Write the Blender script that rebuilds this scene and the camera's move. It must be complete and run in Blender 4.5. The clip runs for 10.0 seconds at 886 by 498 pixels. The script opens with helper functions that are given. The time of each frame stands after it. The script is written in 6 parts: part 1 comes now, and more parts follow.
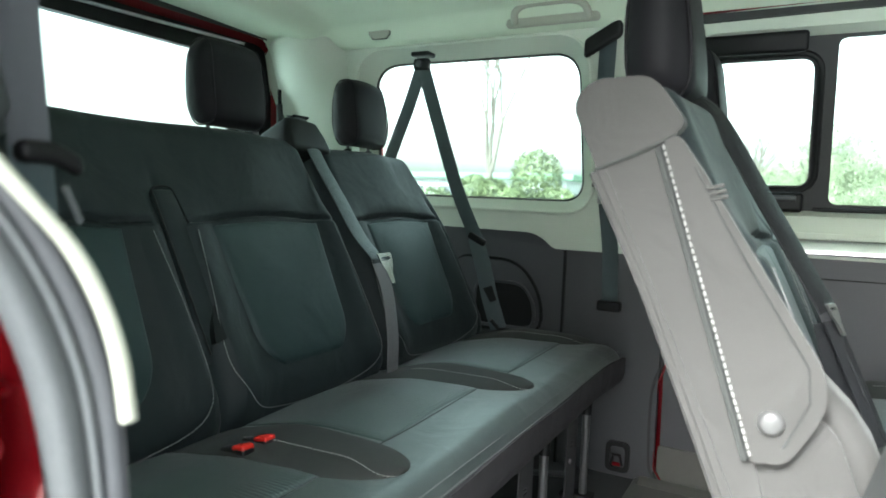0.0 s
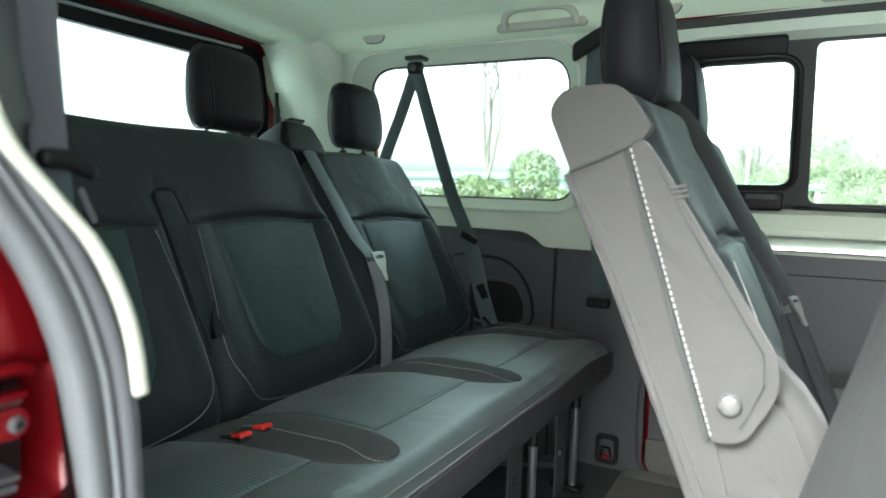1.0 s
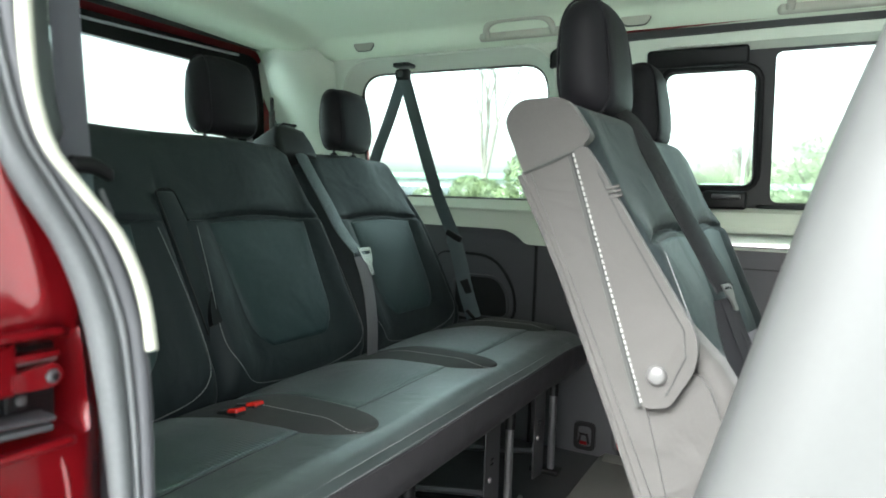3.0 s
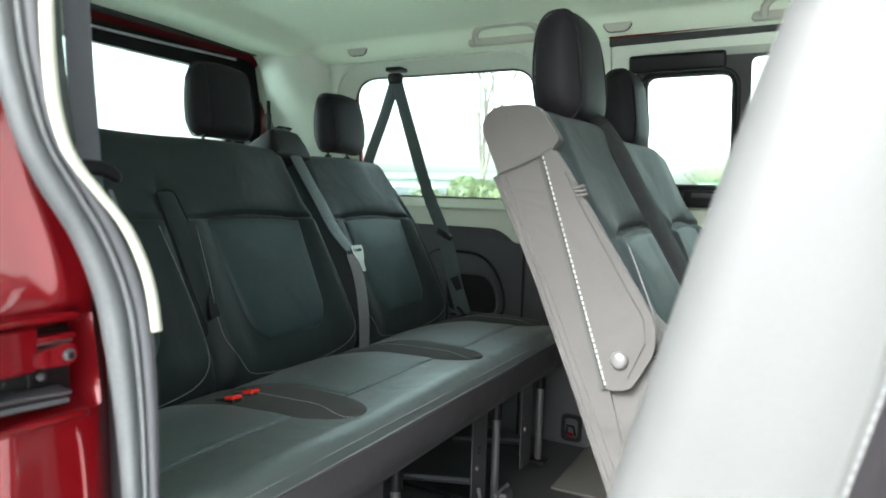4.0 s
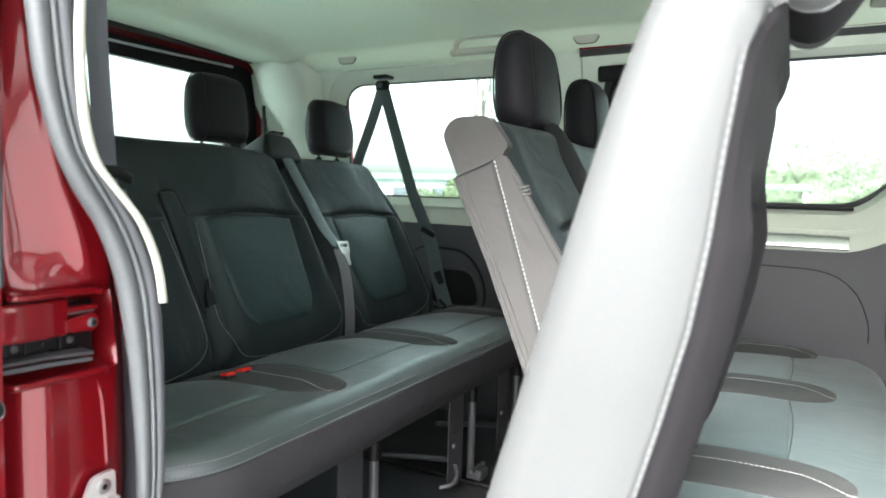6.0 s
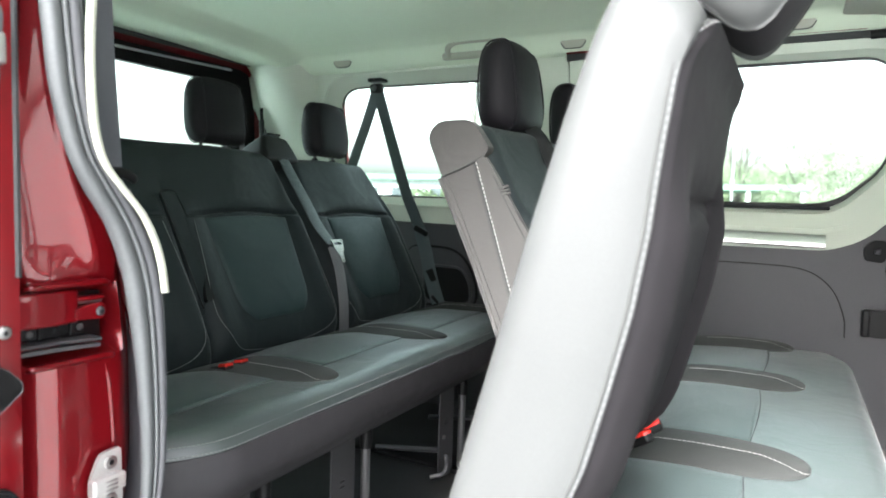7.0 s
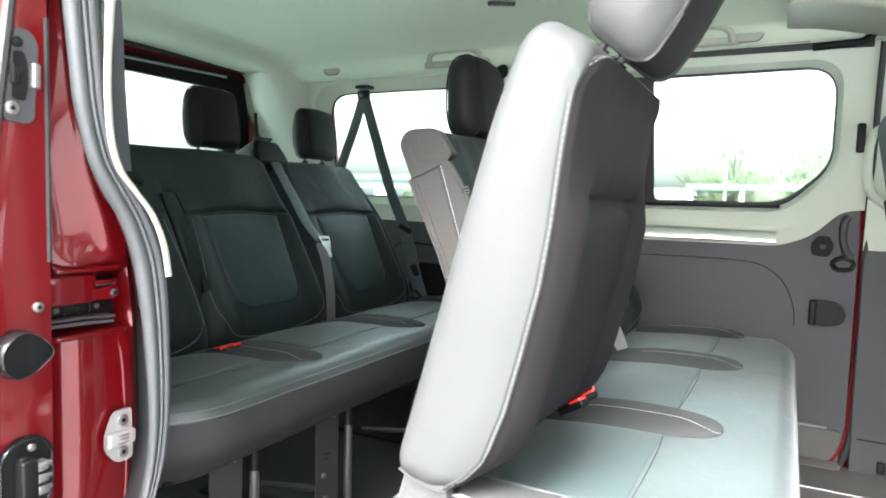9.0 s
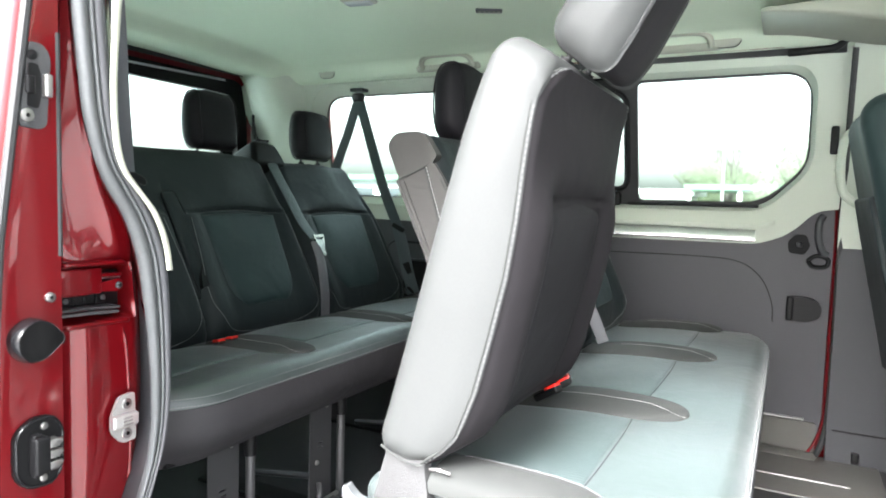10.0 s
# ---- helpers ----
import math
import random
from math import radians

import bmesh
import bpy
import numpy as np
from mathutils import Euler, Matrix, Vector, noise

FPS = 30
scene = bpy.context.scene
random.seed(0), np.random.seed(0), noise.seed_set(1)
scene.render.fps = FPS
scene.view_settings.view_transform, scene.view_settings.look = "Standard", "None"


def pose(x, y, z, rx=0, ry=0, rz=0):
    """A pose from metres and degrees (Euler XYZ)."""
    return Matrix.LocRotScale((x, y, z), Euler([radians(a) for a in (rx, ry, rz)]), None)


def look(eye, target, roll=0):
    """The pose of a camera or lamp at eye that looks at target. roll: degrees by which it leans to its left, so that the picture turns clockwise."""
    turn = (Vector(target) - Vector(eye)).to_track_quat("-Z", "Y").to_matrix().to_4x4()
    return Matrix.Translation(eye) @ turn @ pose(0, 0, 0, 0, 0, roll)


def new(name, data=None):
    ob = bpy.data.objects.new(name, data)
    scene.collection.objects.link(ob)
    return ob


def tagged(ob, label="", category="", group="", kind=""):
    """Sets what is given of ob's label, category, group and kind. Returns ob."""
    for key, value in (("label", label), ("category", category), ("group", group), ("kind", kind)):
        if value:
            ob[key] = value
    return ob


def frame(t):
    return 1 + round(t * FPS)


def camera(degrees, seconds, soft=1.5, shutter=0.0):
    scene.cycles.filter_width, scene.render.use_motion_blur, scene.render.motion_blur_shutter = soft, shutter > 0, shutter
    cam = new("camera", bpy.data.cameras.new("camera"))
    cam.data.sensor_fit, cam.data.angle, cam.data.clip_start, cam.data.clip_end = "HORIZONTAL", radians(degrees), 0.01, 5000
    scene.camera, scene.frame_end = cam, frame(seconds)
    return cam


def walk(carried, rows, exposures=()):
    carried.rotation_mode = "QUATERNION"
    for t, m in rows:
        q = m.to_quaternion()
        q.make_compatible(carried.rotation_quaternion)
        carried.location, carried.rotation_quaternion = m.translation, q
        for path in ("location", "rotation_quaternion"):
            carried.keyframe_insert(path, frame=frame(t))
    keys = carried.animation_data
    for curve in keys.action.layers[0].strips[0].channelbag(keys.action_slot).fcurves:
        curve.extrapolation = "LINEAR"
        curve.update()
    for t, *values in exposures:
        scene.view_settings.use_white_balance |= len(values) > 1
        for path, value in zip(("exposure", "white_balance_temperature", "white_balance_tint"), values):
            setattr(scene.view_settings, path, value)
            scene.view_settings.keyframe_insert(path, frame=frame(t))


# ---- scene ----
cam = camera(68.0, 10.0, 1.7)
cam.data.dof.use_dof, cam.data.dof.focus_distance, cam.data.dof.aperture_fstop = True, 1.4, 5.1
PATH = [
    (0, (0.122, 0.002, 1.331), (-0.824, 1.758, 1.176), 2.1),
    (0.5, (0.142, -0.018, 1.331), (-0.802, 1.739, 1.177), 2.0),
    (1, (0.162, -0.036, 1.332), (-0.781, 1.721, 1.177), 1.9),
    (1.5, (0.183, -0.059, 1.331), (-0.756, 1.7, 1.178), 1.9),
    (2, (0.207, -0.074, 1.331), (-0.735, 1.684, 1.178), 1.9),
    (2.5, (0.227, -0.092, 1.331), (-0.714, 1.666, 1.178), 1.9),
    (4, (0.306, -0.163, 1.33), (-0.631, 1.597, 1.179), 1.7),
    (4.5, (0.339, -0.192, 1.33), (-0.597, 1.568, 1.179), 1.8),
    (5, (0.371, -0.219, 1.329), (-0.566, 1.542, 1.179), 1.7),
    (5.5, (0.397, -0.242, 1.329), (-0.539, 1.519, 1.179), 1.7),
    (7, (0.476, -0.312, 1.327), (-0.458, 1.451, 1.179), 1.7),
    (7.5, (0.503, -0.337, 1.326), (-0.428, 1.427, 1.179), 1.6),
    (8, (0.535, -0.366, 1.326), (-0.395, 1.398, 1.18), 1.6),
    (8.5, (0.566, -0.394, 1.326), (-0.362, 1.371, 1.179), 1.6),
    (9, (0.598, -0.422, 1.326), (-0.329, 1.344, 1.179), 1.6),
    (9.5, (0.626, -0.447, 1.325), (-0.301, 1.319, 1.179), 1.6),
    (10, (0.658, -0.475, 1.325), (-0.267, 1.292, 1.179), 1.6),
]
walk(cam, [(t, look(eye, target, roll)) for t, eye, target, roll in PATH],
     [(0, 3.16, 6080, 5), (2.5, 3.17, 6130, 6), (5, 3.21, 6230, 10), (10, 3.17, 6220, 12)])

# ---- sky and sun ----
world = bpy.data.worlds.new("overcast_sky")
scene.world = world
world.use_nodes = True
wn = world.node_tree.nodes
wl = world.node_tree.links
sky = wn.new("ShaderNodeTexSky")
sky.sky_type = "NISHITA"
sky.sun_disc = False
sky.sun_elevation = radians(44)
sky.sun_rotation = radians(190.5)
sky.air_density, sky.dust_density, sky.ozone_density = 2.0, 6.0, 0.6
soften = wn.new("ShaderNodeHueSaturation")
soften.inputs["Saturation"].default_value = 0.25
wl.new(sky.outputs[0], soften.inputs["Color"])
wl.new(soften.outputs[0], wn["Background"].inputs[0])
wn["Background"].inputs[1].default_value = 0.15

sun = new("sun", bpy.data.lights.new("sun", "SUN"))
sun.data.energy, sun.data.angle, sun.data.color = 2.9, radians(34), (1.0, 0.99, 0.97)
sun.matrix_world = look((-1.05, -5.7, 5.8), (0.0, 0.0, 0.0))


# ---- materials ----
def link(nt, a, b):
    nt.links.new(a, b)


def surface(name, base, rough=0.6, metal=0.0, vary=0.12, scale=6.0, bump=0.15, grain=300.0, depth=0.0006,
            coat=0.0, coat_ior=1.5, sheen=0.0, sheen_rough=0.4, spec=0.5, tint=None, weave=0.0, rib=0.0, crease=0.0, fold=7.0):
    """A procedural surface: broad stains, fine grain, optional weave and ribs in the relief, rib grooves also shaded in
    the colour.
    """
    m = bpy.data.materials.new(name)
    m.use_nodes = True
    nt = m.node_tree
    n = nt.nodes
    p = n["Principled BSDF"]
    p.inputs["Metallic"].default_value = metal
    p.inputs["Specular IOR Level"].default_value = spec
    p.inputs["Coat Weight"].default_value = coat
    p.inputs["Coat Roughness"].default_value = 0.06
    p.inputs["Coat IOR"].default_value = coat_ior
    p.inputs["Sheen Weight"].default_value = sheen
    p.inputs["Sheen Roughness"].default_value = sheen_rough
    co = n.new("ShaderNodeTexCoord")
    big = n.new("ShaderNodeTexNoise")
    big.inputs["Scale"].default_value = scale
    big.inputs["Detail"].default_value = 4.0
    link(nt, co.outputs["Object"], big.inputs["Vector"])
    ramp = n.new("ShaderNodeMix")
    ramp.data_type = "RGBA"
    a = [c * (1 - vary) for c in base] + [1]
    b = [min(1, c * (1 + vary)) for c in (tint or base)] + [1]
    ramp.inputs["A"].default_value = a
    ramp.inputs["B"].default_value = b
    link(nt, big.outputs["Fac"], ramp.inputs["Factor"])
    fine = n.new("ShaderNodeTexNoise")
    fine.inputs["Scale"].default_value = grain
    fine.inputs["Detail"].default_value = 2.0
    link(nt, co.outputs["Object"], fine.inputs["Vector"])
    mul = n.new("ShaderNodeMix")
    mul.data_type = "RGBA"
    mul.blend_type = "MULTIPLY"
    mul.inputs["Factor"].default_value = min(1.0, vary * 2)
    link(nt, ramp.outputs["Result"], mul.inputs["A"])
    link(nt, fine.outputs["Fac"], mul.inputs["B"])
    colour = mul.outputs["Result"]
    rr = n.new("ShaderNodeMapRange")
    rr.inputs["To Min"].default_value = max(0.02, rough - 0.08)
    rr.inputs["To Max"].default_value = min(1.0, rough + 0.08)
    link(nt, big.outputs["Fac"], rr.inputs["Value"])
    link(nt, rr.outputs["Result"], p.inputs["Roughness"])
    height = fine.outputs["Fac"]
    if weave:
        w = n.new("ShaderNodeTexWave")
        w.inputs["Scale"].default_value = weave
        w.bands_direction = "DIAGONAL"
        w.inputs["Distortion"].default_value = 1.5
        link(nt, co.outputs["Object"], w.inputs["Vector"])
        add = n.new("ShaderNodeMath")
        add.operation = "ADD"
        link(nt, w.outputs["Fac"], add.inputs[0])
        link(nt, height, add.inputs[1])
        height = add.outputs[0]
    if rib:
        w = n.new("ShaderNodeTexWave")
        w.inputs["Scale"].default_value = rib
        w.bands_direction = "Y"
        w.inputs["Distortion"].default_value = 3.0
        w.inputs["Detail Scale"].default_value = 0.6
        link(nt, co.outputs["Object"], w.inputs["Vector"])
        add = n.new("ShaderNodeMath")
        add.operation = "MULTIPLY_ADD"
        patch = n.new("ShaderNodeTexNoise")
        patch.inputs["Scale"].default_value = 5.0
        patch.inputs["Detail"].default_value = 1.0
        link(nt, co.outputs["Object"], patch.inputs["Vector"])
        come = n.new("ShaderNodeMapRange")
        come.inputs["From Min"].default_value, come.inputs["From Max"].default_value = 0.42, 0.62
        come.inputs["To Max"].default_value = 1.8
        link(nt, patch.outputs["Fac"], come.inputs["Value"])
        link(nt, come.outputs["Result"], add.inputs[1])
        link(nt, w.outputs["Fac"], add.inputs[0])
        link(nt, height, add.inputs[2])
        height = add.outputs[0]
    # Shade of the rib grooves, multiplied into the colour.
    if rib:
        lines = n.new("ShaderNodeMapRange")
        lines.inputs["From Max"].default_value = 0.5
        lines.inputs["To Min"].default_value = 0.78
        link(nt, w.outputs["Fac"], lines.inputs["Value"])
        shade = n.new("ShaderNodeMix")
        shade.data_type = "RGBA"
        shade.blend_type = "MULTIPLY"
        shade.inputs["Factor"].default_value = 1.0
        link(nt, colour, shade.inputs["A"])
        link(nt, lines.outputs["Result"], shade.inputs["B"])
        colour = shade.outputs["Result"]
    link(nt, colour, p.inputs["Base Color"])
    if bump:
        bp = n.new("ShaderNodeBump")
        bp.inputs["Strength"].default_value = bump
        bp.inputs["Distance"].default_value = depth
        link(nt, height, bp.inputs["Height"])
        link(nt, bp.outputs[0], p.inputs["Normal"])
        if crease:
            soft_fold = n.new("ShaderNodeTexNoise")
            soft_fold.inputs["Scale"].default_value = fold
            soft_fold.inputs["Detail"].default_value = 3.0
            soft_fold.inputs["Distortion"].default_value = 0.8
            link(nt, co.outputs["Object"], soft_fold.inputs["Vector"])
            b2 = n.new("ShaderNodeBump")
            b2.inputs["Strength"].default_value = 0.6
            b2.inputs["Distance"].default_value = crease
            link(nt, soft_fold.outputs["Fac"], b2.inputs["Height"])
            link(nt, b2.outputs[0], bp.inputs["Normal"])
    return m


def glass_sheet(name, tint=(0.85, 0.96, 0.93)):
    m = bpy.data.materials.new(name)
    m.use_nodes = True
    nt = m.node_tree
    n = nt.nodes
    n.remove(n["Principled BSDF"])
    t = n.new("ShaderNodeBsdfTransparent")
    t.inputs[0].default_value = (*tint, 1)
    g = n.new("ShaderNodeBsdfGlossy")
    g.inputs["Roughness"].default_value = 0.02
    f = n.new("ShaderNodeFresnel")
    f.inputs["IOR"].default_value = 1.45
    mx = n.new("ShaderNodeMixShader")
    link(nt, f.outputs[0], mx.inputs[0])
    link(nt, t.outputs[0], mx.inputs[1])
    link(nt, g.outputs[0], mx.inputs[2])
    link(nt, mx.outputs[0], n["Material Output"].inputs[0])
    return m


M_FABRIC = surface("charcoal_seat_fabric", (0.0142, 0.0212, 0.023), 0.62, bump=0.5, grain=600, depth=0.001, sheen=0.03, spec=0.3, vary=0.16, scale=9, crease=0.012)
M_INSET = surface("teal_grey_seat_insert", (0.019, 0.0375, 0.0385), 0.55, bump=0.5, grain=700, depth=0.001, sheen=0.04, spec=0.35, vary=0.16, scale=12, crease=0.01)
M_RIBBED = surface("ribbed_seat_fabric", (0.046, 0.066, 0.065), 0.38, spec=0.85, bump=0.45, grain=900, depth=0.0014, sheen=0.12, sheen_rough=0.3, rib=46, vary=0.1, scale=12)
M_BOLSTER = surface("dark_bolster_fabric", (0.013, 0.0117, 0.013), 0.8, bump=0.4, grain=700, depth=0.0007, sheen=0.01, spec=0.12, vary=0.1, scale=8, crease=0.006)
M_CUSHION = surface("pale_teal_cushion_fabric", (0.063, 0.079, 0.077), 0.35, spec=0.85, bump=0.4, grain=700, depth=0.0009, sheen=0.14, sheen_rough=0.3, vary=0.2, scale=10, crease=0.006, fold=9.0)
M_LOBE = surface("taupe_grey_seat_trim", (0.0385, 0.0405, 0.0385), 0.8, spec=0.25, bump=0.4, grain=900, depth=0.0006, sheen=0.04, vary=0.12, crease=0.006)
M_LEATHER = surface("grey_leatherette", (0.0465, 0.0485, 0.0475), 0.55, spec=0.25, bump=0.25, grain=420, depth=0.0006, vary=0.08, scale=5, crease=0.006, fold=6.0)
M_HEAD = surface("black_leatherette", (0.0105, 0.0098, 0.0122), 0.58, spec=0.16, bump=0.3, grain=420, depth=0.0006, vary=0.12, scale=9, crease=0.006)
M_FASCIA = surface("dark_grey_bench_fascia", (0.046, 0.0435, 0.047), 0.62, bump=0.4, grain=700, depth=0.0007, spec=0.3, vary=0.14, scale=8, crease=0.01)
M_BACKCLOTH = surface("taupe_backrest_cloth", (0.043, 0.0412, 0.0385), 0.85, bump=0.5, grain=800, depth=0.0009, sheen=0.08, vary=0.16, scale=7, crease=0.018, fold=8.0)
M_CARPET = surface("grey_needle_felt", (0.06, 0.06, 0.06), 0.95, bump=0.9, grain=650, depth=0.002, vary=0.3)
M_LINER = surface("cream_headliner_cloth", (0.645, 0.735, 0.585), 0.9, bump=0.35, grain=700, depth=0.0005, vary=0.05, scale=3)
M_CREAM = surface("cream_moulded_plastic", (0.545, 0.595, 0.505), 0.5, bump=0.25, grain=500, depth=0.0004, vary=0.05, scale=4)
M_FITTING = surface("cream_fitting_plastic", (0.37, 0.378, 0.31), 0.5, bump=0.2, grain=500, depth=0.0004, vary=0.06, scale=6)
# Bolster fabric darkened in colour, so that the inset panel reads as shaded.
M_CENTRE = surface("shaded_bolster_fabric", (0.0105, 0.0095, 0.011), 0.75, bump=0.4, grain=900, depth=0.0007, spec=0.2, vary=0.1, scale=9, crease=0.006)
M_DARKTRIM = surface("charcoal_moulded_plastic", (0.042, 0.0435, 0.048), 0.5, bump=0.35, grain=480, depth=0.0005, vary=0.12, scale=5)
# Charcoal plastic again, lightened in colour for the light reaching the door.
M_DOORTRIM = surface("lit_charcoal_door_plastic", (0.058, 0.0575, 0.064), 0.55, bump=0.35, grain=480, depth=0.0005, vary=0.1, scale=5)
M_BLACK = surface("black_plastic", (0.005, 0.005, 0.0056), 0.5, spec=0.25, bump=0.2, grain=500, depth=0.0003, vary=0.15)
M_RUBBER = surface("grey_rubber", (0.078, 0.083, 0.086), 0.62, bump=0.2, grain=300, depth=0.0004, vary=0.14, scale=10)
M_BLACKRUBBER = surface("black_rubber", (0.025, 0.026, 0.027), 0.6, bump=0.2, grain=300, depth=0.0004, vary=0.15)
M_RED = surface("deep_red_metallic_paint", (0.158, 0.0035, 0.0066), 0.36, metal=0.4, spec=0.15, vary=0.05, scale=2.5, bump=0.3, grain=16, depth=0.003, coat=0.9, coat_ior=1.5)
M_CHROME = surface("satin_chrome", (0.86, 0.86, 0.86), 0.24, metal=1.0, vary=0.04, bump=0.0)
# Pale tone puts reflected sky into the strip's colour; the lamp lens shares it.
M_STRIP = surface("sky_sheen_strip_and_lens", (0.42, 0.45, 0.47), 0.25, vary=0.06, scale=12, bump=0.05)
M_STEEL = surface("zinc_plated_steel", (0.4, 0.39, 0.38), 0.35, metal=0.9, vary=0.12, scale=40, bump=0.1, grain=200)
M_WHITEMETAL = surface("pale_cast_latch_plate", (0.55, 0.54, 0.52), 0.38, metal=0.55, vary=0.08, scale=30, bump=0.1)
M_LEGMETAL = surface("dark_grey_painted_steel", (0.075, 0.075, 0.079), 0.4, metal=0.25, vary=0.15, scale=12, bump=0.1)
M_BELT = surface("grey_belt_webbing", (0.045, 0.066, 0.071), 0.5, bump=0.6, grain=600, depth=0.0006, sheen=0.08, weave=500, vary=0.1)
# Palest of the four webbing tones, used on two lap straps.
M_BELTLIGHT = surface("pale_grey_belt_webbing", (0.16, 0.16, 0.17), 0.5, bump=0.6, grain=600, depth=0.0006, sheen=0.08, weave=500, vary=0.12)
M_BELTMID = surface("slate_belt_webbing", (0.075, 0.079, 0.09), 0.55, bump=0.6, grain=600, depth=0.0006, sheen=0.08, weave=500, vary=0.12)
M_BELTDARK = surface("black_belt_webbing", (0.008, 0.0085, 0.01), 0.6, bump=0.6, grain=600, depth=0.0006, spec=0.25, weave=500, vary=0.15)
M_BUCKLERED = surface("red_buckle_plastic", (0.7, 0.03, 0.022), 0.16, spec=0.7, vary=0.05, bump=0.05)
M_SATINBLACK = surface("dark_satin_buffer_plastic", (0.007, 0.007, 0.008), 0.25, spec=0.5, vary=0.1, bump=0.0)
M_GLOSSBLACK = surface("gloss_black_plastic", (0.0022, 0.0022, 0.0026), 0.1, spec=0.35, vary=0.1, bump=0.0)
M_THREAD = surface("pale_stitching_thread", (0.28, 0.275, 0.265), 0.8, vary=0.1, bump=0.0)
M_DARKTHREAD = surface("grey_stitching_thread", (0.2, 0.205, 0.205), 0.8, vary=0.1, bump=0.0)
# Stitching thread darkened in colour, to stay dim where direct sun falls.
M_SUNTHREAD = surface("thread_dimmed_for_sun", (0.085, 0.086, 0.087), 0.8, vary=0.1, bump=0.0)
M_TUBE = surface("satin_grey_steel_tube", (0.15, 0.15, 0.155), 0.33, metal=0.6, vary=0.15, scale=20, bump=0.1)
M_BUTTON = surface("satin_grey_button", (0.1, 0.099, 0.097), 0.32, metal=0.3, vary=0.05, bump=0.0)
M_FLOOR = surface("dark_rubber_floor", (0.028, 0.028, 0.028), 0.6, bump=0.5, grain=260, depth=0.001, vary=0.2, scale=5)
M_SILL = surface("taupe_sill_plastic", (0.088, 0.085, 0.076), 0.5, bump=0.3, grain=400, depth=0.0005, vary=0.12)
M_GLASS = glass_sheet("green_tinted_glass")
M_ASPHALT = surface("pale_concrete_paving", (0.39, 0.41, 0.4), 0.9, bump=0.6, grain=120, depth=0.004, vary=0.25, scale=0.7)
M_GRASS = surface("short_grass", (0.07, 0.12, 0.03), 0.9, bump=0.6, grain=60, depth=0.01, vary=0.3, scale=0.6)
M_LEAF = surface("evergreen_leaf", (0.05, 0.075, 0.022), 0.6, vary=0.4, scale=3.0, bump=0.0, tint=(0.1, 0.125, 0.045))
# Pale spring green, with the haze of distance mixed into the colour.
M_LEAFPALE = surface("hazy_spring_leaf", (0.15, 0.172, 0.1), 0.6, vary=0.25, scale=1.0, bump=0.0)
M_BARK = surface("grey_bark", (0.11, 0.095, 0.08), 0.9, bump=0.5, grain=40, depth=0.01, vary=0.25)
M_RENDERWALL = surface("pale_rendered_wall", (0.55, 0.54, 0.5), 0.9, vary=0.08, scale=1.2, bump=0.2, grain=60)
M_GREENROOF = surface("green_felt_roof", (0.1, 0.16, 0.11), 0.85, vary=0.15, scale=1.5, bump=0.2, grain=60)
M_GREYWALL = surface("grey_cladding", (0.3, 0.31, 0.31), 0.7, vary=0.1, scale=1.5, bump=0.2, grain=60)
M_DARKPANE = surface("dark_window_pane", (0.04, 0.045, 0.05), 0.1, vary=0.1, scale=1.5, bump=0.0)
M_CARPAINT = surface("silver_car_paint", (0.5, 0.51, 0.52), 0.3, metal=0.6, coat=1.0, vary=0.05, bump=0.0)

# ---- mesh helpers ----
WM = {}


def thing(name, label, category, m=None, group="", kind=""):
    ob = new(name)
    ob.empty_display_size = 0.1
    ob.matrix_basis = m or Matrix()
    WM[ob.name] = ob.matrix_basis.copy()
    return tagged(ob, label, category, group, kind)


def finish(name, bm, material, sharp=38.0):
    bmesh.ops.recalc_face_normals(bm, faces=bm.faces)
    lim = radians(sharp)
    for f in bm.faces:
        f.smooth = True
    for e in bm.edges:
        if len(e.link_faces) == 2 and e.calc_face_angle(0.0) > lim:
            e.smooth = False
    me = bpy.data.meshes.new(name)
    bm.to_mesh(me)
    bm.free()
    me.materials.append(material)
    return me


def part(name, bm, material, parent, label="", local=False, sharp=38.0):
    """One mesh under a thing or under a part. The bmesh is in world coordinates unless local."""
    base = WM[parent.name]
    if not local:
        bm.transform(base.inverted())
    ob = new(name, finish(name, bm, material, sharp))
    ob.parent = parent
    WM[ob.name] = base
    if label:
        ob["label"] = label
    return ob


def solid(name, bm, material, label, category, group="", kind="", sharp=38.0):
    """A thing that is one mesh, in world coordinates."""
    ob = new(name, finish(name, bm, material, sharp))
    WM[ob.name] = Matrix()
    return tagged(ob, label, category, group, kind)


def axis_steps(h, r, n, k, extra=()):
    inner = h - r
    ends = [inner + r * math.tan(math.pi / 4 * i / k) for i in range(k + 1)]
    mid = [-inner + 2 * inner * i / max(1, n) for i in range(n + 1)]
    vals = [-v for v in reversed(ends[1:])] + mid + ends[1:]
    vals = sorted(set(round(v, 6) for v in list(vals) + [e for e in extra if -inner < e < inner]))
    return vals


